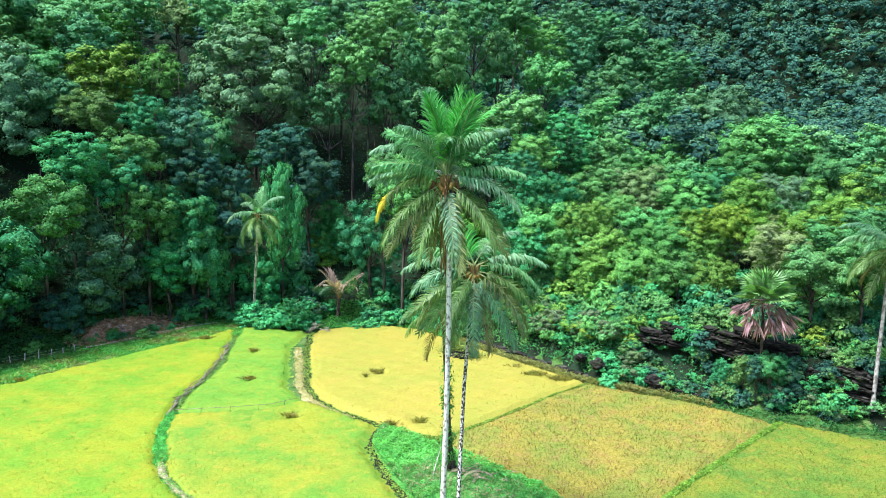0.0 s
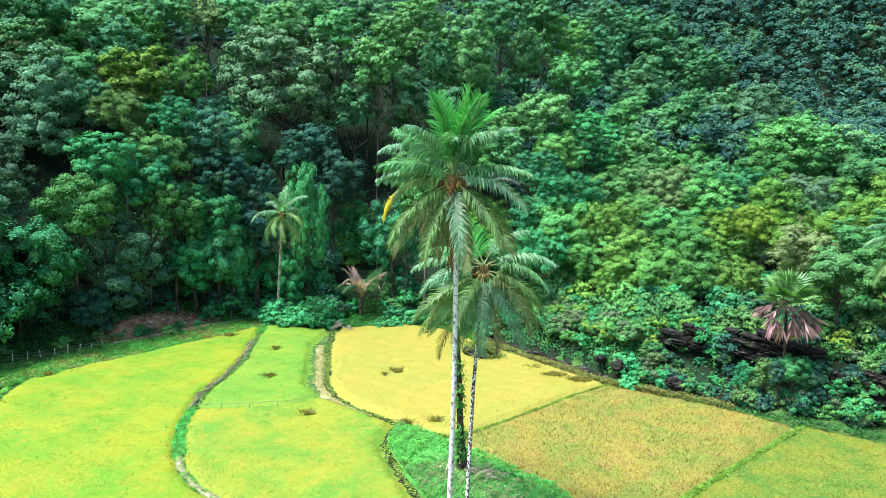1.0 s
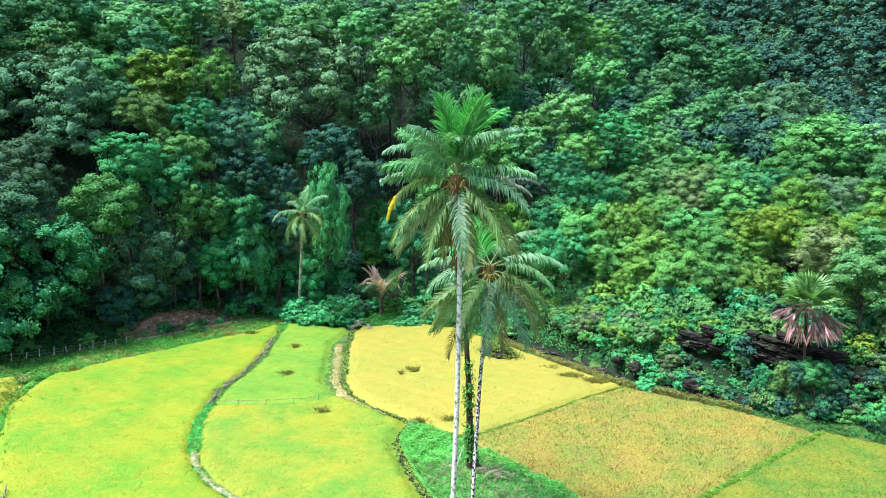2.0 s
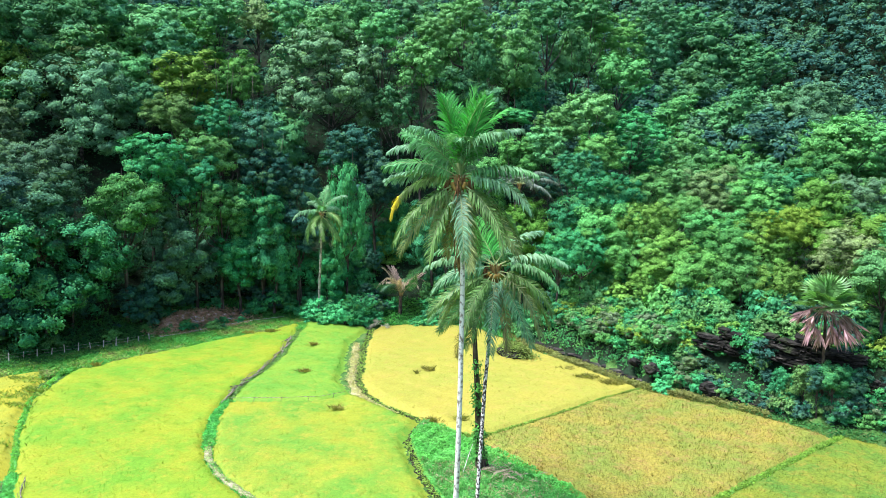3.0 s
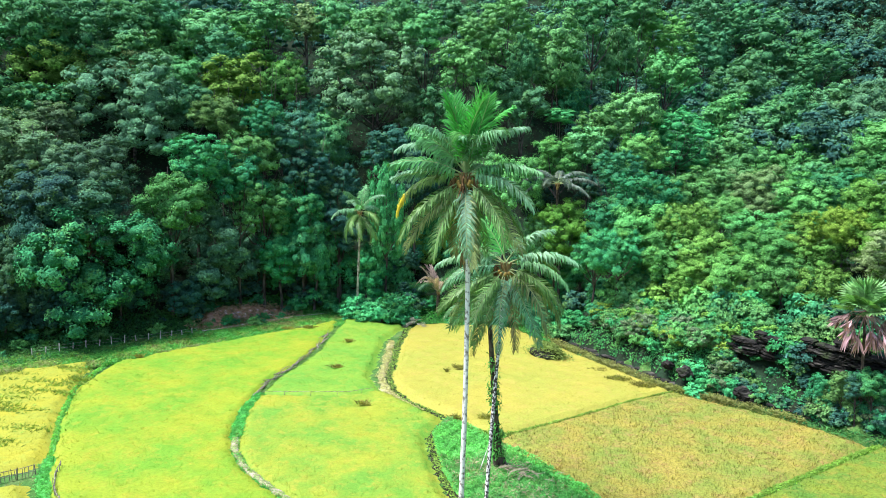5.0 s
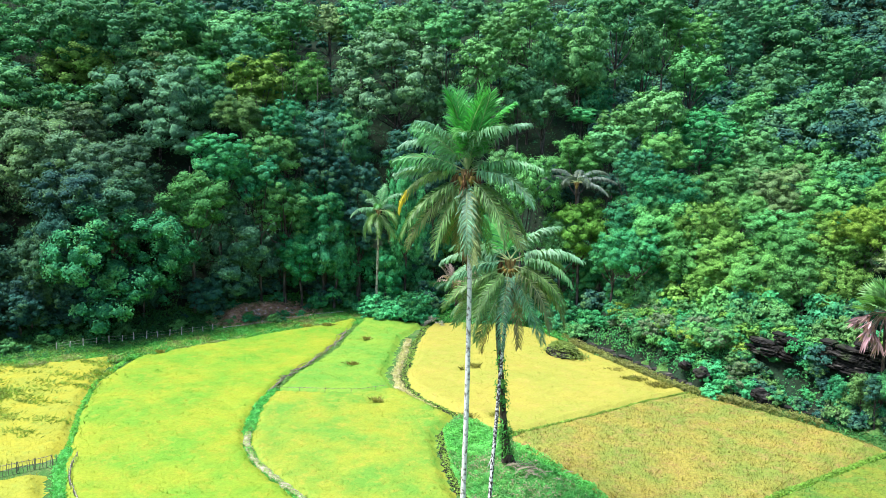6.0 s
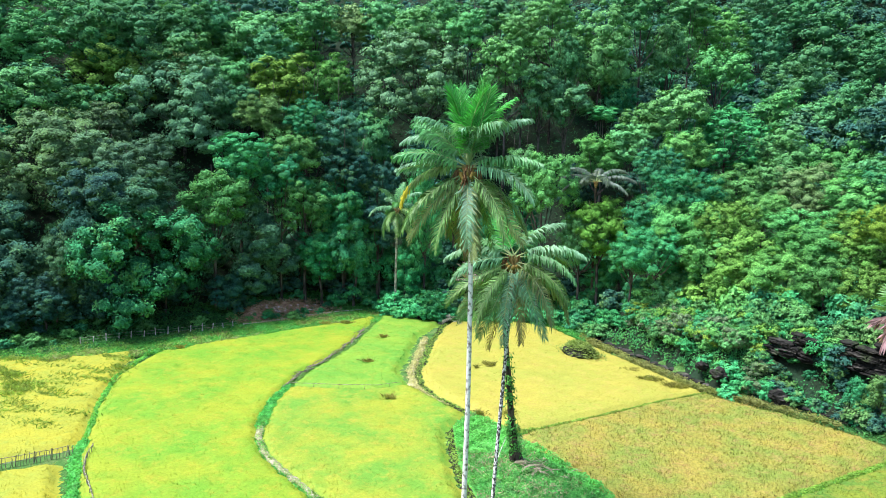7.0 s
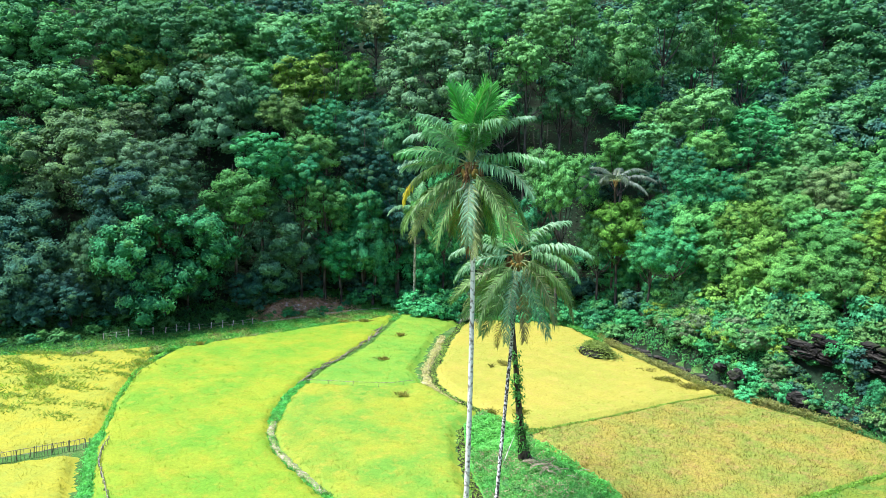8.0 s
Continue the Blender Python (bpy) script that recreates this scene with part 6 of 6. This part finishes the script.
# ---- the palms' grassy island ----
def island():
    rng = np.random.default_rng(41)
    xs, ys = np.arange(-7, 12, 0.4), np.arange(40, 66, 0.4)
    X, Y = np.meshgrid(xs, ys)
    e = edge_distance(X, Y, ISLAND)
    ok = in_polygon(X, Y, ISLAND)
    Z = np.where(ok, 0.5 * smooth01(0, 1.3, e) + 0.16 * wobble(X * 1.4, Y * 1.4) * smooth01(0.3, 1.5, e) + 0.02, -0.03)
    nx = len(xs)
    i, j = np.meshgrid(np.arange(len(ys) - 1), np.arange(nx - 1), indexing="ij")
    keep = ok[:-1, :-1] | ok[1:, :-1] | ok[:-1, 1:] | ok[1:, 1:]
    a = (i * nx + j)[keep]
    me = mesh_of("grass_island", np.stack([X, Y, Z], -1).reshape(-1, 3), [np.stack([a, a + 1, a + 1 + nx, a + nx], -1)], M_BUND, True)
    tagged(new("grass_island", me), "low overgrown mound between the paddies where the palms stand", "mound", kind="structure")
    n = 125000
    p = np.stack([rng.uniform(-7, 12, n), rng.uniform(44, 66, n)], -1)
    ok = in_polygon(p[:, 0], p[:, 1], ISLAND)
    p = p[ok]
    lush = np.hypot((p[:, 0] + 3.0) / 2.8, (p[:, 1] - 59) / 4.6) < 1 + 0.3 * wobble(p[:, 0], p[:, 1])
    rim = edge_distance(p[:, 0], p[:, 1], ISLAND) < 1.2
    soft = lush | (rim & (p[:, 0] > 1))
    lump = wobble(p[:, 0] * 1.7, p[:, 1] * 1.7) * 0.5 + wobble(p[:, 0] * 3.1 + 4, p[:, 1] * 3.1) * 0.35
    g = p[soft]
    pt = np.column_stack([g, 0.44 + 0.5 * np.clip(lump[soft], -0.5, 1) + rng.uniform(0, 0.3, len(g))])
    v, q = leaf_tris(rng, pt, unit(rng.normal(0, 0.45, (len(g), 3)) + [0, 0, 1]), 0.2, 0.45)
    tagged(tinted(new("grass", mesh_of("grass", v, [q], M_GRASS)), (0.15, 0.50, 0.105)), "soft bright green grass on the palm mound", "grass", "", "stuff")
    kind = rng.uniform(size=len(p)) + 0.35 * wobble(p[:, 0] * 2.3, p[:, 1] * 2.3)
    for k, rgb, size, words in ((~soft & (kind < 0.45), (0.10, 0.36, 0.08), 0.22, "rough green weeds round the palm roots"), (~soft & (kind >= 0.45) & (kind < 0.75), (0.18, 0.42, 0.12), 0.2, "pale green weeds round the palm roots"), (~soft & (kind >= 0.9), (0.36, 0.31, 0.19), 0.26, "dry tan stalks among the weeds round the palm roots")):
        g = p[k]
        pt = np.column_stack([g, 0.42 + 0.4 * np.clip(lump[k], -0.4, 1) + rng.uniform(0.02, 0.35, len(g))])
        v, q = leaf_tris(rng, pt, unit(rng.normal(0, 0.65, (len(g), 3)) + [0, 0, 1]), size, 0.3)
        tagged(tinted(new("weeds", mesh_of("weeds", v, [q], M_GRASS)), rgb), words, "weeds", "", "stuff")


island()
for i, (x, y, r, tone) in enumerate([(-2.6, 57.2, 0.55, "mid"), (-1.6, 54.4, 0.6, "fresh"), (-0.2, 52.2, 0.6, "mid"), (0.6, 50.0, 0.6, "mid"), (2.6, 51.4, 0.6, "mid"), (3.6, 50.2, 0.6, "olive"), (-0.9, 56.4, 0.5, "fresh"), (1.6, 49, 0.7, "fresh")]):
    shrub(x, y, r, tone, 2500 + i, 0.1, 0.7)


def trunk_vine():
    rng = np.random.default_rng(55)
    n = 900
    t = rng.choice([0.12, 0.2, 0.24, 0.42, 0.5, 0.62], n, p=[0.2, 0.28, 0.2, 0.12, 0.12, 0.08]) + rng.normal(0, 0.03, n)
    p = np.array([(0, 0, 0), (-0.3, -0.9, 3), (-0.45, -2.4, 8), (-0.6, -3.2, 13)])
    k = np.array([0, 0.2, 0.55, 0.9])
    c = np.stack([np.interp(t, k, p[:, i]) for i in range(3)], -1)
    a = rng.uniform(0, 2 * np.pi, n)
    d = np.stack([np.cos(a), np.sin(a), rng.normal(0, 0.2, n)], -1)
    v, q = leaf_tris(rng, c + d * rng.uniform(0.2, 0.6, (n, 1)), unit(d + [0, 0, 0.8] + rng.normal(0, 0.4, (n, 3))), 0.3, 0.4)
    part("vine", mesh_of("vine", v, [q], M_LEAF), vine_palm, "green climbing vine leaves", (0.09, 0.30, 0.06))


trunk_vine()


def frond_pile(x, y, z, label, rgb, k, seed):
    rng = np.random.default_rng(seed)
    root = thing("frond_pile", pose(x, y, z), label, "debris")
    for i in range(9):
        frond_part(FRONDS["hang"][i % 3], root, "", np.array(rgb) * rng.uniform(0.7, 1.3), pose(rng.normal(-0.3, 0.5), rng.normal(0, 0.4), 0.25 + 0.06 * i, rng.normal(0, 15), rng.uniform(-48, -35), rng.uniform(0, 360)) @ Matrix.Diagonal((0.36 * k, 0.36 * k, 0.3 * k, 1)), "dry_frond")


def leaning_stick():
    st = Soup().tube([(-0.6, 53.0, 0.2), (-0.2, 53.6, 1.6), (0.3, 54.2, 3.1)], [0.03, 0.028, 0.02], 5)
    tagged(new("pole", st.mesh("pole", M_POST)), "thin stick leaning against the dark palm", "stick")


def stick_heap(x, y, z):
    """Dry sticks and frond stalks thrown down round the dark palm."""
    rng = np.random.default_rng(63)
    root = thing("stick_heap", pose(x, y, z), "heap of dry pale brown sticks and frond stalks", "debris")
    for i in range(20):
        a, far = rng.uniform(0, 6.28), rng.normal(0, 0.8)
        o = np.array([far * 1.2, rng.normal(0, 0.5), 0.15 + 0.35 * math.exp(-far * far) * rng.uniform()])
        d = np.array([math.cos(a), math.sin(a), rng.normal(0.05, 0.2)]) * rng.uniform(0.35, 0.95)
        part("stick", Soup().tube([o - d, o + [0, 0, 0.1], o + d], [0.02, 0.024, 0.012], 4).mesh("stick", M_STICK), root)


stick_heap(2.6, 53.2, 0.55)
frond_pile(3.0, 53.0, 0.5, "small heap of dry brown palm fronds", (0.44, 0.36, 0.26), 0.7, 61)
frond_pile(-16.6, 101.4, 0.2, "heap of pale grey dead fronds by the ditch head", (0.40, 0.38, 0.30), 1.7, 62)
leaning_stick()

# ---- fences, rails and strips ----
def along(line, step, start=0.0):
    p = np.array(line, dtype=float)
    s = np.concatenate([[0], np.cumsum(np.linalg.norm(np.diff(p, axis=0), axis=1))])
    u = np.arange(start, s[-1], step)
    return np.stack([np.interp(u, s, p[:, k]) for k in range(p.shape[1])], -1)


def post_mesh(h, r, mat, seed):
    rng = np.random.default_rng(seed)
    return Soup().tube([(0, 0, -0.3), (rng.normal(0, 0.02), 0, h * 0.5), (rng.normal(0, 0.03), rng.normal(0, 0.03), h)], [r * 1.1, r, r * 0.9], 6).mesh("post", mat)


def fence(label, line, step, h, r, rails, mat, seed, rail_r=0.02, dense=None):
    rng = np.random.default_rng(seed)
    pts = along(line, step)
    o = pts[0]
    root = thing("fence", pose(o[0], o[1], 0), label, "fence", "field fences")
    posts = [post_mesh(h, r, mat, seed + i) for i in range(3)]
    for i, p in enumerate(pts):
        k = rng.uniform(0.8, 1.12)
        part("post", posts[i % 3], root, "", None, pose(p[0] - o[0], p[1] - o[1], float(land(*p)), rng.normal(0, 4), rng.normal(0, 4), rng.uniform(0, 360)) @ Matrix.Diagonal((1, 1, k, 1)))
    for hz in rails:
        q = along(line, step * 0.5)
        z = land(q[:, 0], q[:, 1]) + hz + rng.normal(0, 0.02, len(q))
        part("rail", Soup().tube(np.column_stack([q - o, z]), np.full(len(q), rail_r), 5).mesh("rail", mat), root)
    if dense:
        pm = post_mesh(h * 0.92, r * 0.55, mat, seed + 9)
        for p in along(line, dense, dense / 2):
            part("picket", pm, root, "", None, pose(p[0] - o[0] + rng.normal(0, 0.05), p[1] - o[1] + rng.normal(0, 0.05), 0, rng.normal(0, 7), rng.normal(0, 7)) @ Matrix.Diagonal((1, 1, rng.uniform(0.8, 1.15), 1)))
    return root


def bamboo_heap(line):
    """Loose bamboo poles dropped along a bund."""
    rng = np.random.default_rng(74)
    p = along(line, 0.5)
    o = p[0]
    root = thing("bamboo_heap", pose(o[0], o[1], 0.1), "loose grey bamboo poles piled along the winding bund", "bamboo pile")
    pole = [Soup().tube([(-1.5, 0, 0), (0, rng.normal(0, 0.06), 0.04), (1.5, 0, 0)], [0.045, 0.04, 0.028], 5).mesh("pole", m) for m in (M_BAMBOO, M_STICK, M_BAMBOO)]
    for i, (q, d) in enumerate(zip(p, np.gradient(p, axis=0))):
        turn = math.degrees(math.atan2(d[1], d[0])) + rng.normal(0, 11)
        k = rng.uniform(0.5, 1.1)
        part("pole", pole[i % 3], root, "", None, pose(q[0] - o[0] + rng.normal(0, 0.16), q[1] - o[1], rng.uniform(0.1, 0.36), 0, rng.normal(0, 4), turn) @ Matrix.Diagonal((k, 1, 1, 1)))


FENCE_LINE = [(-56, 72.2), (-52.9, 76), (-46.2, 83.8), (-41.2, 91.6), (-37, 98.6), (-31.4, 104.4)]
fence("pale wooden post and wire fence along the forest edge", FENCE_LINE[:3] + [(-43.6, 87.8)], 1.45, 1.25, 0.06, (0.35, 0.7, 1.05), M_POST, 71, 0.006)
fence("low weathered rail between the paddy and the earth bank", [(-43.4, 88.2)] + FENCE_LINE[3:], 4.2, 0.6, 0.05, (0.45,), M_POST, 76, 0.03)
fence("low grey bamboo picket fence beside the golden paddy", [(-40, 36), (-36.3, 40.6), (-34.4, 43), (-32.3, 45.6)], 1.2, 0.95, 0.04, (0.4, 0.8), M_BAMBOO, 72, 0.025, 0.22)
fence("bent bamboo fence on the outer bund", [(-31.3, 46.6), (-30.2, 44.6), (-28.6, 42.6), (-26.3, 40.6), (-23, 37.6)], 1.1, 0.8, 0.035, (0.35, 0.7), M_BAMBOO, 73, 0.03, 0.3)
bamboo_heap([(-25.3, 66.6), (-25.7, 71.4), (-25.6, 76), (-25.8, 81.5), (-26.4, 87), (-27.2, 92)])
fence("single low bamboo rail across the green paddy", LINE_C, 2.6, 0.62, 0.025, (0.58,), M_BAMBOO, 75, 0.02)
grass_strip("straw_strip_1", "dry straw laid along the ditch bank", "straw", [(-18.2, 91), (-16.5, 83.2), (-14.9, 75.4), (-13.3, 71.6), (-10.8, 68.2), (-8.2, 66.2)], 0.75, M_STRAW, 81, per_m=90, rgb=(0.46, 0.42, 0.18), h=0.25, crest=0.28, jag=0.8)
grass_strip("mud_path_1", "dry pale mud path on the bund", "path", [(-22, 56.2), (-20.6, 53.2), (-18.2, 50.2), (-15.4, 47.9), (-10.8, 44.5)], 0.85, M_DRYMUD, 82, per_m=40, h=0.2, rgb=(0.20, 0.36, 0.08), crest=0.3, jag=0.5)
grass_strip("bank_1", "low pale bank below the fence", "bank", [(a + 0.6, b - 0.7) for a, b in FENCE_LINE], 0.7, M_STRAW, 83, per_m=30, h=0.3, rgb=(0.14, 0.30, 0.06), crest=0.18)


def edge_growth():
    """Grass and weeds between the paddies and the forest, coloured darker for shade at both ends."""
    rng = np.random.default_rng(91)
    n = 210000
    x = rng.uniform(-80, 50, n)
    y = np.interp(x, FOOT_X, FOOT_Y) + rng.uniform(-6, 14, n)
    d = inland(x, y)
    ok = (d > -2.6) & (d < 6.5) & ((x < 2) | ((x > 25) & (d < 1) & (rng.uniform(size=n) < 0.35))) & ~((bare(x, y) < 1) & (rng.uniform(size=n) < 0.9 - 0.6 * (wobble(x * 1.3, y * 1.3) > 0.3)))
    x, y = x[ok], y[ok]
    # outer stretches take a shade-dark colour, with a random few between
    lush = (x > -46) & (x < 20) & (rng.uniform(size=len(x)) < 0.85)
    for k, rgb, words in ((lush, (0.075, 0.31, 0.06), "rough green grass and weeds along the forest edge"), (~lush, (0.045, 0.17, 0.045), "weeds along the forest edge, tree shade in their dark green")):
        pt = np.column_stack([x[k], y[k], land(x[k], y[k]) + rng.uniform(0.03, 0.5, k.sum())])
        v, q = leaf_tris(rng, pt, unit(rng.normal(0, 0.55, (len(pt), 3)) + [0, 0, 1]), 0.34, 0.4)
        tagged(tinted(new("grass", mesh_of("grass", v, [q], M_GRASS)), rgb), words, "grass", "", "stuff")


def dry_edge():
    """Tan grass between the ripe paddies and the rocks."""
    rng = np.random.default_rng(92)
    n = 42000
    x = rng.uniform(1, 27, n)
    y = np.interp(x, FOOT_X, FOOT_Y) + rng.uniform(-4, 2, n)
    d = inland(x, y)
    ok = (d > -1.9) & (d < -0.5) & (wobble(x, y) + rng.uniform(size=n) > 0.1)
    x, y = x[ok], y[ok]
    v, q = leaf_tris(rng, np.column_stack([x, y, rng.uniform(0.05, 0.6, len(x))]), unit(rng.normal(0, 0.55, (len(x), 3)) + [0, 0, 1]), 0.3, 0.3)
    tagged(tinted(new("dry_grass", mesh_of("dry_grass", v, [q], M_GRASS)), (0.22, 0.23, 0.07)), "dull tan grass below the rocks", "grass", "", "stuff")


def weedy_margin():
    """The uneven grassy strip between the outer paddies and the fence, green, tan and olive in patches."""
    rng = np.random.default_rng(93)
    n = 130000
    x = rng.uniform(-84, -27, n)
    y = np.interp(x, FOOT_X, FOOT_Y) + rng.uniform(-14, 3, n)
    d = inland(x, y)
    free = (d > -9) & (d < 0.6)
    for poly in RICE_EDGES:
        free &= ~(in_polygon(x, y, poly) & (edge_distance(x, y, poly) > 0.7 + 1.4 * rng.uniform(size=n) ** 2))
    x, y = x[free], y[free]
    patch = wobble(x * 0.7, y * 0.7) + rng.normal(0, 0.25, len(x))
    for low, high, rgb, words in ((-9, -0.1, (0.09, 0.34, 0.06), "green grass on the margin below the fence"), (-0.1, 0.3, (0.20, 0.36, 0.07), "yellow-green grass on the margin below the fence"), (0.3, 9, (0.22, 0.25, 0.09), "dull tan weeds on the margin below the fence")):
        k = (patch >= low) & (patch < high)
        p = np.column_stack([x[k], y[k], land(x[k], y[k]) + rng.uniform(0.03, 0.42, k.sum())])
        v, q = leaf_tris(rng, p, unit(rng.normal(0, 0.5, (len(p), 3)) + [0, 0, 1]), 0.3, 0.4)
        tagged(tinted(new("grass", mesh_of("grass", v, [q], M_GRASS)), rgb), words, "grass", "", "stuff")


edge_growth()
dry_edge()
weedy_margin()


def earth_bank():
    rng = np.random.default_rng(95)
    xs, ys = np.arange(-52, -30, 0.3), np.arange(85, 108, 0.3)
    X, Y = np.meshgrid(xs, ys)
    k = bare(X, Y)
    Z = land(X, Y) + (0.3 + 0.7 * smooth01(1.0, 4.5, inland(X, Y))) * (1 - smooth01(0.6, 1.05, k)) + 0.12 * wobble(X * 2, Y * 2) + rng.uniform(-0.08, 0.08, X.shape) - 0.1
    ok = k < 1.05
    nx = len(xs)
    i, j = np.meshgrid(np.arange(len(ys) - 1), np.arange(nx - 1), indexing="ij")
    keep = ok[:-1, :-1] & ok[1:, :-1] & ok[:-1, 1:] & ok[1:, 1:]
    a = (i * nx + j)[keep]
    me = mesh_of("earth_bank", np.stack([X, Y, Z], -1).reshape(-1, 3), [np.stack([a, a + 1, a + 1 + nx, a + nx], -1)], M_EARTH)
    tagged(new("earth_bank", me), "bare reddish earth bank below the trees", "earth bank", kind="structure")


earth_bank()
rl = np.random.default_rng(96)
lx, ly = rl.uniform(-47, -34, 9000), rl.uniform(88, 104, 9000)
lk = bare(lx, ly) < 1.15
lx, ly = lx[lk], ly[lk]
lv, lq = leaf_tris(rl, np.column_stack([lx, ly, land(lx, ly) + 0.2 + 0.7 * smooth01(1.0, 4.5, inland(lx, ly)) * (1 - smooth01(0.6, 1.05, bare(lx, ly))) + rl.uniform(0, 0.3, len(lx))]), unit(rl.normal(0, 0.5, (len(lx), 3)) + [0, 0, 1]), 0.32, 0.5)
tagged(tinted(new("leaf_litter", mesh_of("leaf_litter", lv, [lq], M_GRASS)), (0.46, 0.31, 0.20)), "brown dead leaves and twigs on the earth bank", "leaf litter", "", "stuff")
for i, (x, y, a) in enumerate([(-41.8, 93.4, 20), (-40.2, 95.2, 75), (-42.8, 95.8, 140), (-38.4, 98.4, 50)]):
    br = new("fallen_branch", Soup().tube([(-1.1, 0, 0.0), (-0.2, 0.1, 0.2), (0.5, -0.1, 0.25), (1.2, 0.1, 0.5)], [0.06, 0.05, 0.04, 0.015], 5).tube([(0.2, 0, 0.22), (0.6, 0.4, 0.6), (0.8, 0.5, 0.9)], [0.03, 0.02, 0.01], 4).mesh("fallen_branch", M_BAMBOO))
    br.matrix_world = pose(x, y, float(land(x, y)) + 0.5, 0, 0, a)
    tagged(br, "pale fallen branch lying on the bare earth bank", "branch", "fallen branches")
